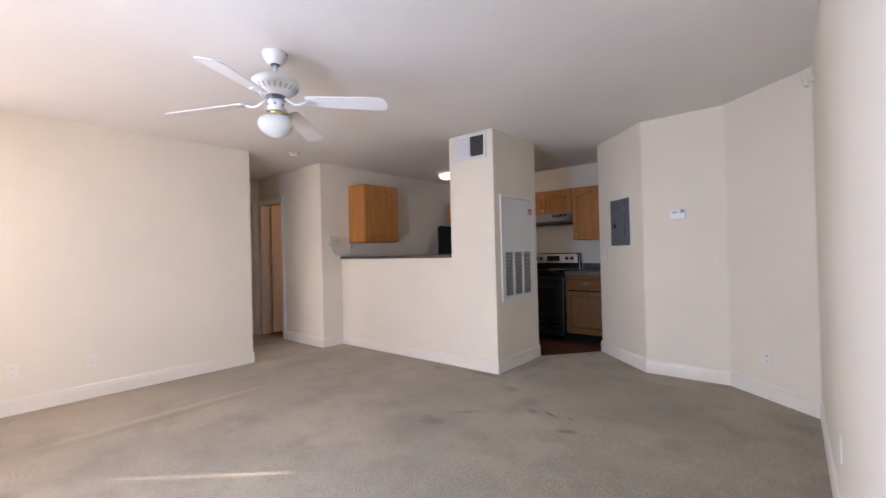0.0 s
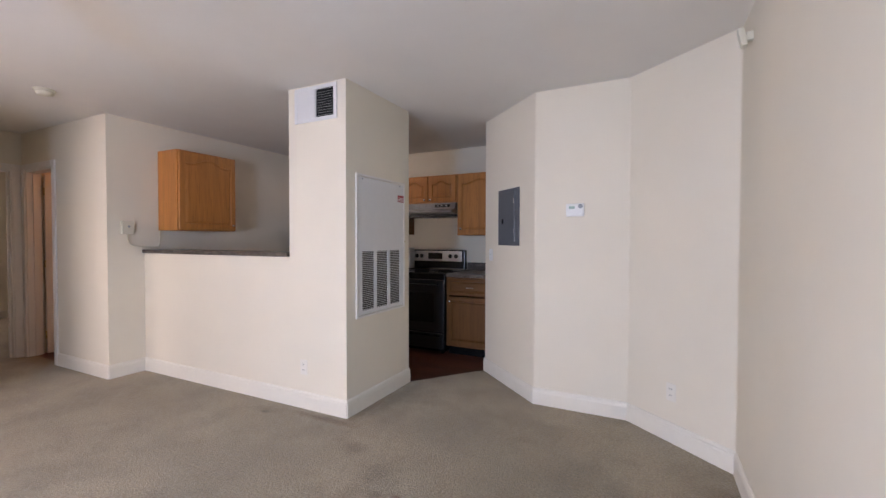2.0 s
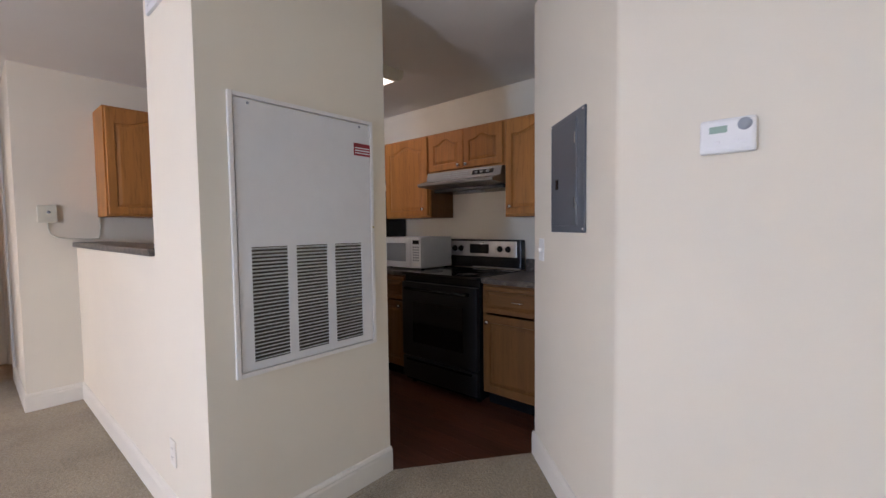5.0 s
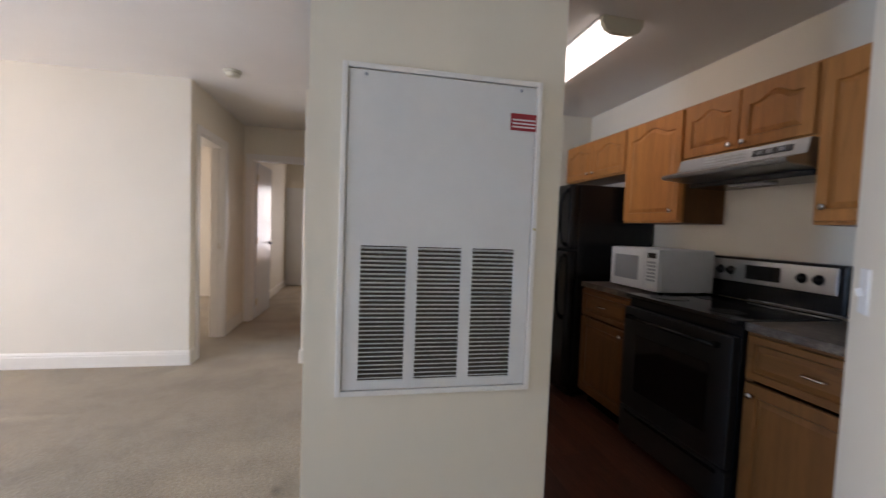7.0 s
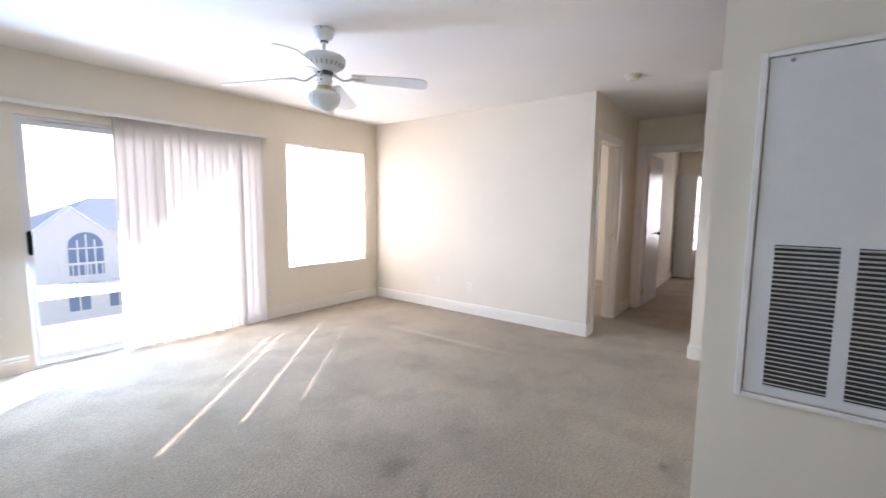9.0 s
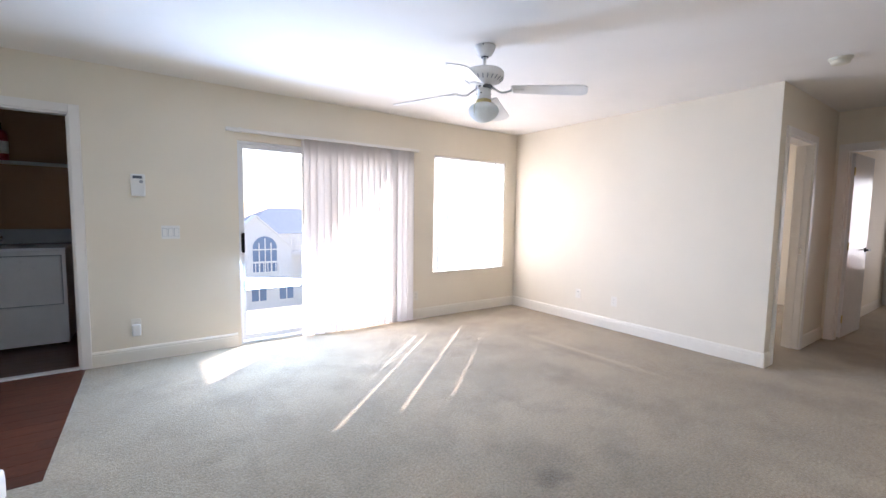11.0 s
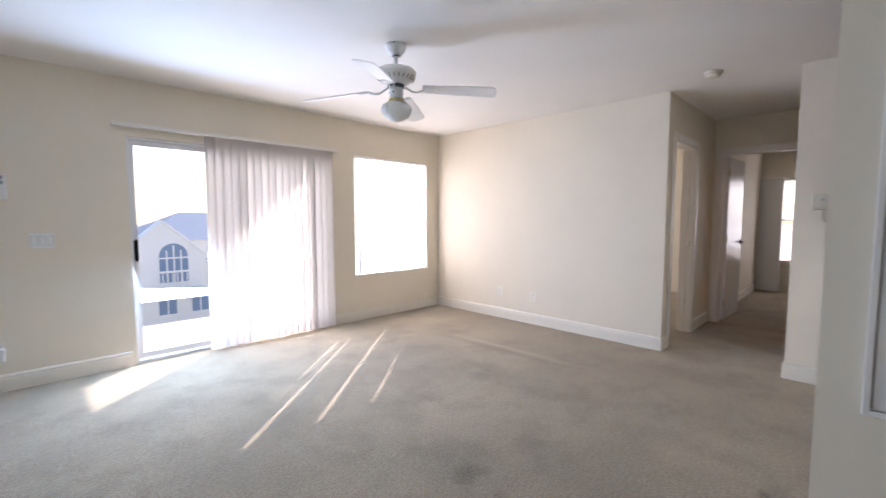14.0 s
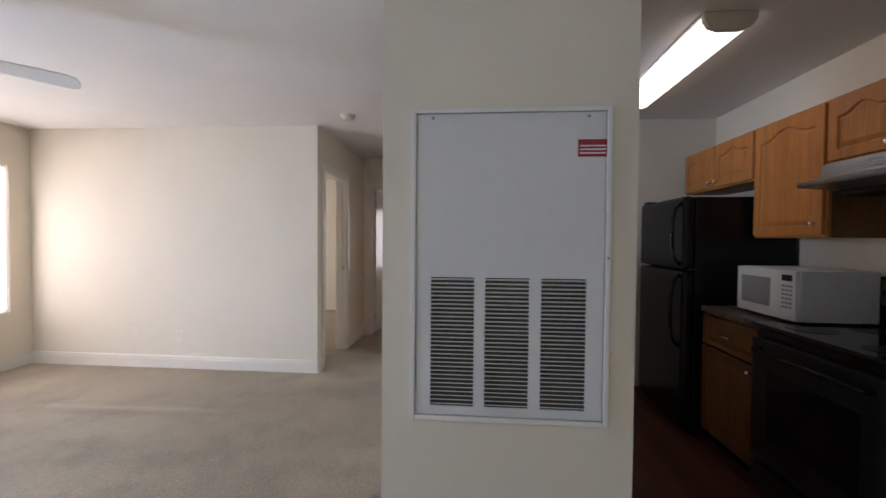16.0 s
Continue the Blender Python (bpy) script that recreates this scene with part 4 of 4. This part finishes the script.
vent = thing("air_vent", -2.490, YP, 2.297, 0, "white two-section supply air vent high on the column", "air vent")
VW, VH = 0.203, 0.130
part("frame", boxes((-VW, -0.012, -VH, -VW + 0.028, 0, VH), (VW - 0.028, -0.012, -VH, VW, 0, VH), (-VW + 0.028, -0.012, -VH, VW - 0.028, 0, -VH + 0.028), (-VW + 0.028, -0.012, VH - 0.028, VW - 0.028, 0, VH),
                    (-0.008, -0.012, -VH + 0.028, 0.008, 0, VH - 0.028), bevel=0.003), SHEETMETAL, vent)
# no hole in the column: a flat black sheet gives the shade behind the slats
part("duct", boxes((-VW + 0.02, -0.002, -VH + 0.02, VW - 0.02, -0.0005, VH - 0.02)), BLACK, vent, "black sheet standing for the dark inside the duct")
for x0, x1, lean, deep in ((-VW + 0.028, -0.008, -58, 0.0115), (0.008, VW - 0.028, 24, 0.006)):
    for i in range(11):
        z = -VH + 0.037 + i * 0.0187
        part("slat", moved(boxes((x0, -deep, -0.0006, x1, deep, 0.0006)), 0, -0.0085, z, lean), SHEETMETAL, vent)

# ---------------------------------------------------------------- wall fittings
ang = math.degrees(math.atan2(KB[1] - KA[1], KB[0] - KA[0]))
pn = thing("breaker_panel", -1.500, KA[1] + (-1.500 - KA[0]) * (KB[1] - KA[1]) / (KB[0] - KA[0]), 1.242, ang, "dark grey steel electrical breaker panel with a hinged door", "breaker panel")
PW, PH = 0.368, 0.495
part("cover", boxes((0, -0.010, 0, PW, -0.0005, PH), bevel=0.004), PANELGREY, pn)
pd = part("door", boxes((0.05, -0.017, 0.03, PW - 0.065, -0.0105, PH - 0.03), bevel=0.003), PANELGREY, pn)
part("latch", boxes((0.085, -0.021, 0.19, 0.115, -0.0175, 0.235), bevel=0.002), BLACK, pd)
for z in (0.10, 0.36):
    part("hinge", boxes((PW - 0.076, -0.021, z, PW - 0.066, -0.0105, z + 0.045), bevel=0.001), CHROME, pn)
part("hinge_rod", boxes((PW - 0.0655, -0.0135, 0.05, PW - 0.0625, -0.0105, PH - 0.07)), CHROME, pn)
for x, z in ((0.014, 0.014), (PW - 0.014, 0.014), (0.014, PH - 0.014), (PW - 0.014, PH - 0.014)):
    part("screw", moved(lathe([(0, 0), (0.006, 0), (0.005, 0.002), (0, 0.003)], 8), x, -0.010, z, 90), CHROME, pn)


def facing(x, y, z, nx, ny):
    """A wall pose whose local -y looks along (nx, ny)."""
    return pose(x, y, z, 0, 0, math.degrees(math.atan2(nx, -ny)))


th = thing("thermostat", 0, 0, 0, 0, "white digital thermostat with a green display", "thermostat")
th.matrix_world = facing(-0.762, 4.558, 1.515, 0, -1)
part("case", boxes((-0.066, -0.028, -0.048, 0.066, 0, 0.048), bevel=0.010), WHITEPLASTIC, th)
part("display", boxes((-0.042, -0.0295, 0.008, 0.0, -0.0275, 0.027), bevel=0.001), LCD, th, "green liquid crystal display")
part("badge", moved(lathe([(0, 0), (0.017, 0), (0.016, 0.002), (0, 0.002)], 24), 0.04, -0.0275, 0.026, 90), GREYPLASTIC, th, "small oval dark badge")
for x in (-0.03, 0.012, 0.032):
    part("button", boxes((x, -0.0295, -0.022, x + 0.014, -0.0275, -0.014), bevel=0.001), LABELWHITE, th)


def outlet(m, label, plug=False, name="wall_outlet"):
    ob = thing(name, 0, 0, 0, 0, label, "outlet", "wall outlets")
    ob.matrix_world = m
    part("plate", boxes((-0.035, -0.006, -0.057, 0.035, 0, 0.057), bevel=0.003), PLATE, ob)
    for z in (-0.021, 0.021):
        so = part("socket", boxes((-0.017, -0.0075, z - 0.014, 0.017, -0.0062, z + 0.014), bevel=0.0006), PLATE, ob)
        for x in (-0.007, 0.006):
            part("slot", boxes((x - 0.0012, -0.0079, z - 0.004, x + 0.0012, -0.0076, z + 0.006)), BLACK, so)
    if plug:
        part("plug_adapter", boxes((-0.030, -0.055, -0.085, 0.032, -0.0081, 0.012), bevel=0.010), WHITEPLASTIC, ob, "white plug-in adapter")
    return ob


outlet(facing(XW, 0.51, 0.345, 1, 0), "white duplex outlet low on the bright wall")
outlet(facing(XW, 1.0, 0.33, 1, 0), "white duplex outlet low on the bright wall")
outlet(facing(-0.285, YS, 0.315, 0, 1), "white outlet with a plug-in adapter", True)
outlet(facing(-3.07, YS, 0.29, 0, 1), "white duplex outlet between blind and window")
outlet(facing(XE, 2.47, 0.40, -1, 0), "cream duplex outlet low on the long plain wall")
outlet(facing(-2.62, YP, 0.315, 0, -1), "white duplex outlet on the half wall")
dn = Vector((-(KD[1] - KC[1]), KD[0] - KC[0])).normalized() * -1
outlet(facing(-0.125, KC[1] + (KD[1] - KC[1]) * (-0.125 - KC[0]) / (KD[0] - KC[0]), 0.32, dn.x, dn.y), "white duplex outlet on the angled wall")

sw = thing("light_switch", 0, 0, 0, 0, "white three-gang rocker light switch plate", "light switch")
sw.matrix_world = facing(-0.555, YS, 1.105, 0, 1)
part("plate", boxes((-0.068, -0.006, -0.058, 0.068, 0, 0.058), bevel=0.003), WHITEPLASTIC, sw)
for x in (-0.044, 0.0, 0.044):
    part("rocker", moved(boxes((-0.016, -0.005, -0.033, 0.016, 0.002, 0.033), bevel=0.002), x, -0.0065, 0, 4), WHITEPLASTIC, sw)
    part("rocker_gap", boxes((x - 0.018, -0.0064, -0.035, x + 0.018, -0.0061, 0.035)), GREYPLASTIC, sw)
s2 = thing("light_switch", 0, 0, 0, 0, "white single toggle light switch below the breaker panel", "light switch")
s2.matrix_world = pose(-1.615, KA[1] + 0.095 * (KB[1] - KA[1]) / (KB[0] - KA[0]), 1.15, 0, 0, ang)
part("plate", boxes((-0.035, -0.006, -0.057, 0.035, 0, 0.057), bevel=0.003), WHITEPLASTIC, s2)
part("toggle", moved(boxes((-0.004, -0.014, -0.010, 0.004, 0, 0.010), bevel=0.002), 0, -0.0055, 0, 18), WHITEPLASTIC, s2)

kp = thing("alarm_keypad", 0, 0, 0, 0, "white alarm keypad with a small dark display", "keypad")
kp.matrix_world = facing(-0.338, YS, 1.50, 0, 1)
part("case", boxes((-0.05, -0.028, -0.092, 0.05, 0, 0.092), bevel=0.008), WHITEPLASTIC, kp)
part("display", boxes((-0.034, -0.030, 0.055, 0.030, -0.0275, 0.078), bevel=0.001), PANELGREY, kp)
part("key_pad", moved(lathe([(0, 0), (0.014, 0), (0.013, 0.002), (0, 0.002)], 20), 0.022, -0.0275, 0.03, 90), GREYPLASTIC, kp)
part("cover", boxes((-0.040, -0.0315, -0.080, 0.040, -0.0275, 0.012), bevel=0.002), WHITEPLASTIC, kp)

jb = thing("alarm_box", 0, 0, 0, 0, "small ivory alarm box with a lead running down", "alarm box")
jb.matrix_world = facing(XS, 3.53, 1.40, 1, 0)
part("case", boxes((-0.052, -0.030, -0.062, 0.052, 0, 0.062), bevel=0.005), IVORY, jb)
part("button", moved(lathe([(0, 0), (0.011, 0), (0.010, 0.003), (0, 0.003)], 16), 0.006, -0.030, 0.012, 90), GREYPLASTIC, jb)
part("lead", tube([(0.0, -0.012, -0.06), (0.0, -0.014, -0.10), (0.012, -0.016, -0.145), (0.05, -0.018, -0.172), (0.12, -0.02, -0.183), (0.24, -0.02, -0.188), (0.285, -0.015, -0.185), (0.295, -0.012, -0.10), (0.295, -0.012, -0.021)], 0.005), IVORY, jb, "thin ivory lead")

sd = thing("smoke_detector", -4.445, 2.846, H, 0, "round ivory smoke detector on the ceiling", "smoke detector")
part("base", moved(lathe([(0, -0.012), (0.066, -0.012), (0.068, 0.0), (0, 0.0)], 32)), IVORY, sd)
part("cover", moved(lathe([(0, -0.045), (0.030, -0.045), (0.052, -0.038), (0.060, -0.013), (0, -0.013)], 32)), IVORY, sd)
ms = thing("motion_detector", XE, 3.815, 2.285, 0, "small white alarm detector high on the wall corner", "detector")
part("bracket", boxes((-0.03, -0.015, -0.02, -0.0, 0.015, 0.02), bevel=0.003), IVORY, ms)
part("case", moved(boxes((-0.028, -0.024, -0.045, 0.0, 0.024, 0.045), bevel=0.008), -0.031, 0, 0.0, 0, -12, 0), IVORY, ms)

# ---------------------------------------------------------------- ceiling fan
FX, FY = -2.315, 1.472
fan = thing("ceiling_fan", FX, FY, H, 0, "white four-blade ceiling fan with an opal light globe", "ceiling fan")
cn = part("canopy", lathe([(0, 0), (0.070, 0), (0.071, -0.010), (0.064, -0.030), (0.050, -0.056), (0.044, -0.066), (0.022, -0.070), (0, -0.070)], 32), FANWHITE, fan)
part("ring", lathe([(0.014, -0.0705), (0.027, -0.0705), (0.027, -0.075), (0.014, -0.075)], 20), PANELGREY, cn, "dark hanger ring")
for q in (40, 220):
    part("screw", moved(lathe([(0, 0), (0.006, 0), (0.005, 0.003), (0, 0.004)], 8), 0.0705 * math.cos(radians(q)), 0.0705 * math.sin(radians(q)), -0.010, 0, 90, q), PANELGREY, cn)
part("downrod", lathe([(0, -0.066), (0.0115, -0.066), (0.0115, -0.165), (0, -0.165)], 16), FANWHITE, fan)
mt = part("motor", lathe([(0, -0.148), (0.040, -0.149), (0.090, -0.154), (0.122, -0.164), (0.135, -0.178), (0.137, -0.205), (0.131, -0.218), (0.105, -0.238), (0.072, -0.258), (0.05, -0.264), (0, -0.264)], 48), FANWHITE, fan)
for i in range(24):
    q = 2 * math.pi * i / 24
    part("vent_slot", moved(boxes((-0.016, -0.0035, -0.0012, 0.016, 0.0035, 0.0012)), 0.1185 * math.cos(q), 0.1185 * math.sin(q), -0.2283, 0, -38, math.degrees(q)), GREYPLASTIC, mt)
part("flywheel", lathe([(0, -0.2645), (0.058, -0.2645), (0.058, -0.282), (0, -0.282)], 28), PANELGREY, fan, "dark rotor hub under the motor")
sh_ = part("switch_housing", lathe([(0, -0.2825), (0.042, -0.2835), (0.047, -0.292), (0.047, -0.345), (0.043, -0.356), (0, -0.358)], 32), FANWHITE, fan)
for q in (-95, -35, 25, 145):
    part("screw", moved(lathe([(0, 0), (0.006, 0), (0.005, 0.003), (0, 0.004)], 8), 0.0465 * math.cos(radians(q)), 0.0465 * math.sin(radians(q)), -0.318, 0, 90, q), BLACK, sh_)
part("fitter", lathe([(0, -0.356), (0.048, -0.356), (0.052, -0.362), (0.052, -0.380), (0, -0.380)], 32), BRASS, fan, "brass globe fitter")
for q in (-70, 50, 170):
    part("thumbscrew", moved(lathe([(0, 0), (0.004, 0), (0.004, 0.016), (0.007, 0.017), (0.007, 0.022), (0, 0.023)], 8), 0.052 * math.cos(radians(q)), 0.052 * math.sin(radians(q)), -0.371, 0, 90, q), BRASS, fan)
part("globe", lathe([(0, -0.368), (0.049, -0.368), (0.051, -0.379), (0.078, -0.390), (0.098, -0.405), (0.105, -0.424), (0.101, -0.447), (0.086, -0.471), (0.058, -0.494), (0.028, -0.508), (0.012, -0.513), (0, -0.514)], 40), OPAL, fan, "white opal glass globe")
part("pull_chain", tube([(0.045, 0.02, -0.335), (0.062, 0.024, -0.348), (0.108, 0.03, -0.42), (0.108, 0.03, -0.485)], 0.0015, 6), BRASS, fan)


def blade_mesh():
    """A blade along x from 0.20 to 0.68 with rounded corners at the tip, pitched 13 degrees."""
    outline = [(0.20, -0.050), (0.62, -0.067), (0.655, -0.062), (0.674, -0.045), (0.680, -0.020), (0.680, 0.020), (0.674, 0.045), (0.655, 0.062), (0.62, 0.067), (0.20, 0.050), (0.188, 0.030), (0.188, -0.030)]
    return moved(prism(outline, -0.003, 0.003), rx=-12)


bl = mesh_of("blade", blade_mesh(), FANWHITE)
foot = moved(joined(boxes((0.185, -0.012, -0.0085, 0.275, 0.012, -0.0045), (0.20, -0.036, -0.0085, 0.245, 0.036, -0.0045), bevel=0.0015)), rx=-12)
iron = mesh_of("blade_iron", joined(tube([(0.055, 0, 0.012), (0.085, 0, -0.004), (0.12, 0.0, -0.022), (0.155, 0.0, -0.020), (0.19, 0.0, -0.006)], 0.0075), foot), FANWHITE)
for i in range(4):
    for nm, data in (("blade", bl), ("blade_iron", iron)):
        s = new(nm, data)
        s.parent = fan
        s.matrix_basis = pose(0, 0, -0.285, 0, 0, 36 + 90 * i) @ pose(0, 0, 0, 0, 5, 0)

# ---------------------------------------------------------------- laundry closet
dry = thing("dryer", 0.60, -1.545, 0.0, 180, "white front-loading clothes dryer in the dark laundry closet", "dryer")
part("body", boxes((-0.345, 0.012, 0.02, 0.345, 0.68, 0.905), bevel=0.006), APPLIANCE, dry)
part("top", boxes((-0.35, 0.0, 0.906, 0.35, 0.69, 0.93), bevel=0.008), APPLIANCE, dry)
part("lower_panel", boxes((-0.343, 0.002, 0.13, 0.343, 0.011, 0.385), bevel=0.003), APPLIANCE, dry)
part("door", boxes((-0.25, -0.008, 0.40, 0.31, 0.011, 0.855), bevel=0.010), APPLIANCE, dry)
part("door_seam", boxes((-0.258, 0.0085, 0.392, 0.318, 0.0118, 0.863), bevel=0.002), GREYPLASTIC, dry)
cs = part("console", moved(boxes((-0.345, -0.05, 0.0, 0.345, 0.05, 0.15), bevel=0.012), 0, 0.62, 0.931, -14), GREYPLASTIC, dry, "grey sloping control console")
part("knob", moved(lathe([(0, 0), (0.03, 0), (0.026, 0.02), (0, 0.022)], 20), -0.20, 0.565, 1.0, 76), CHROME, cs)
for x in (-0.3, 0.3):
    for y in (0.06, 0.62):
        part("foot", moved(lathe([(0, 0), (0.02, 0), (0.02, 0.021), (0, 0.021)], 10), x, y, 0), BLACK, dry)
SZ = 1.75
sh = thing("wire_shelf", 0.69, -2.33, SZ, 0, "white wire shelf above the dryer", "shelf")
for i in range(9):
    part("rod", tube([(-0.735, 0.02 + i * 0.036, 0), (0.735, 0.02 + i * 0.036, 0)], 0.003, 6), WHITEPLASTIC, sh)
part("lip", tube([(-0.735, 0.312, -0.03), (0.735, 0.312, -0.03)], 0.004, 6), WHITEPLASTIC, sh)
for i in range(12):
    x = -0.7 + i * 0.127
    part("cross_rod", tube([(x, 0.001, -0.004), (x, 0.312, -0.004), (x, 0.312, -0.03)], 0.0025, 6), WHITEPLASTIC, sh)
fe = thing("fire_extinguisher", 0.755, -2.14, SZ + 0.003, 0, "red fire extinguisher standing on the wire shelf", "fire extinguisher")
part("cylinder", lathe([(0, 0), (0.052, 0), (0.056, 0.012), (0.056, 0.25), (0.046, 0.285), (0.018, 0.305), (0, 0.305)], 28), RED, fe)
part("label", lathe([(0.0562, 0.07), (0.0568, 0.071), (0.0568, 0.19), (0.0562, 0.191)], 28), LABELWHITE, fe, "white printed label")
part("valve", lathe([(0, 0.30), (0.017, 0.30), (0.017, 0.335), (0, 0.335)], 14), BLACK, fe)
part("handle", boxes((-0.012, -0.03, 0.335, 0.012, 0.085, 0.345), (-0.012, -0.03, 0.36, 0.012, 0.095, 0.37), (-0.010, -0.03, 0.335, 0.010, -0.015, 0.37), bevel=0.003), BLACK, fe)
part("hose", tube([(0.02, 0, 0.32), (0.06, 0.0, 0.33), (0.075, 0.0, 0.28), (0.066, 0.0, 0.15), (0.064, 0.0, 0.06)], 0.008), BLACK, fe)
solid("threshold", boxes((DL0 + 0.017, Y0 + 0.02, -0.004, DL1 - 0.017, YS - 0.004, 0.010), bevel=0.004), ALU, "pale metal threshold strip under the laundry door", "threshold")

# ---------------------------------------------------------------- outside
hs = thing("apartment_building", -4.0, -14.0, -3.0, 0, "white stucco neighbouring apartment building with a blue-grey roof", "building")
part("wall", boxes((-12.0, -6.0, 0, 0.7, -0.6, 3.42)), STUCCO, hs)
gb = bmesh.new()
prof = [(-1.23, 0.0), (1.37, 0.0), (1.37, 2.97), (0.07, 4.14), (-1.23, 2.97)]
fa = [gb.verts.new((x, 0.0, z)) for x, z in prof]
ba = [gb.verts.new((x, -0.7, z)) for x, z in prof]
gb.faces.new(fa)
gb.faces.new(list(reversed(ba)))
for i in range(5):
    j = (i + 1) % 5
    gb.faces.new((fa[i], fa[j], ba[j], ba[i]))
bmesh.ops.recalc_face_normals(gb, faces=gb.faces)
part("gable", gb, STUCCO, hs)
for side in (-1, 1):
    part("verge", moved(boxes((0.0, -0.75, 0.0, 1.80, 0.10, 0.07), bevel=0.01), 0.07, 0, 4.15, 0, 42 if side > 0 else 138), STUCCO, hs)
rb = bmesh.new()
rows_ = [(-12.4, -0.4, 3.43), (0.9, -0.4, 3.43), (-1.05, -3.0, 4.52), (-11, -3.0, 4.52), (-12.4, -6.2, 3.43), (0.9, -6.2, 3.43)]
v = [rb.verts.new(p) for p in rows_]
for q in ((0, 1, 2, 3), (5, 4, 3, 2), (1, 5, 2), (4, 0, 3), (0, 4, 5, 1)):
    rb.faces.new([v[k] for k in q])
bmesh.ops.recalc_face_normals(rb, faces=rb.faces)
part("roof", rb, ROOF, hs, "blue-grey shingle roof")


def arched(w, h, y0, y1):
    bm = bmesh.new()
    pts = [(-w / 2, 0), (w / 2, 0)] + [(w / 2 * math.cos(math.pi * i / 12), h - w / 2 + w / 2 * math.sin(math.pi * i / 12)) for i in range(13)]
    f = [bm.verts.new((x, y0, z)) for x, z in pts]
    b = [bm.verts.new((x, y1, z)) for x, z in pts]
    bm.faces.new(f)
    bm.faces.new(list(reversed(b)))
    for i in range(len(pts)):
        j = (i + 1) % len(pts)
        bm.faces.new((f[i], f[j], b[j], b[i]))
    bmesh.ops.recalc_face_normals(bm, faces=bm.faces)
    return bm


wv = part("window", moved(arched(0.90, 1.42, 0.002, 0.03), -0.185, 0, 1.93), OUTGLASS, hs, "arched window, the sky's reflection put into its pale blue")
for x in (-0.41, -0.185, 0.04):
    part("mullion", boxes((x - 0.022, 0.03, 1.93, x + 0.022, 0.06, 3.28 if x == -0.185 else 3.1)), STUCCO, wv)
part("transom", boxes((-0.63, 0.03, 2.80, 0.26, 0.06, 2.85)), STUCCO, wv)
for i in range(11):
    part("rail_post", boxes((-0.95 + i * 0.15, 0.46, 1.72, -0.92 + i * 0.15, 0.49, 2.33)), STUCCO, hs)
part("rail", boxes((-0.98, 0.45, 2.33, 0.60, 0.5, 2.40)), STUCCO, hs)
part("balcony", boxes((-1.05, 0.001, 1.52, 0.75, 0.55, 1.72), bevel=0.01), STUCCO, hs, "white stucco balcony slab")
for i in range(14):
    part("rail_post", boxes((-3.35 + i * 0.16, -0.05, 2.72, -3.32 + i * 0.16, -0.02, 3.33)), STUCCO, hs)
part("rail", boxes((-3.4, -0.06, 3.33, -1.24, -0.01, 3.40)), STUCCO, hs)
part("balcony", boxes((-3.45, -0.599, 2.55, -1.24, 0.0, 2.70), bevel=0.01), STUCCO, hs, "white stucco balcony slab")
for x in (-1.0, 0.06):
    lw = part("window", boxes((x - 0.27, 0.002, 0.76, x + 0.27, 0.03, 1.45)), OUTGLASS, hs)
    part("mullion", boxes((x - 0.02, 0.03, 0.76, x + 0.02, 0.05, 1.45)), STUCCO, lw)

# ---------------------------------------------------------------- laminate planks


def plank_floor(name, x0, x1, y0, y1, label, seed):
    ob = thing(name, x0, y0, 0, 0, label, "floor", kind="structure")
    r = random.Random(seed)
    wd, ln = 0.124, 1.2
    full = mesh_of("plank", boxes((0.0008, 0.0008, -0.012, ln - 0.0008, wd - 0.0008, -0.003), bevel=0.0012), PLANK)
    y = 0.0
    while y < y1 - y0 - 0.01:
        x = -r.uniform(0, ln * 0.9)
        while x < x1 - x0:
            a, b = max(x, 0), min(x + ln, x1 - x0)
            if b - a > 0.02:
                s = new("plank", full)
                s.parent = ob
                s.matrix_basis = pose(a, y, 0) @ Matrix.Diagonal(((b - a) / ln, min(1.0, (y1 - y0 - y) / wd), 1, 1))
            x += ln
        y += wd
    return ob


plank_floor("floor_kitchen", XS, -1.55, 3.78, YB, "dark red-brown wood laminate kitchen floor", 2)
plank_floor("floor_entry", 0.03, 1.62, YS - 0.005, 1.145, "red-brown wood laminate entry floor beside the carpet", 3)
plank_floor("floor_laundry", -0.05, 1.43, -2.33, YS - 0.008, "dark red-brown wood laminate laundry floor", 4)
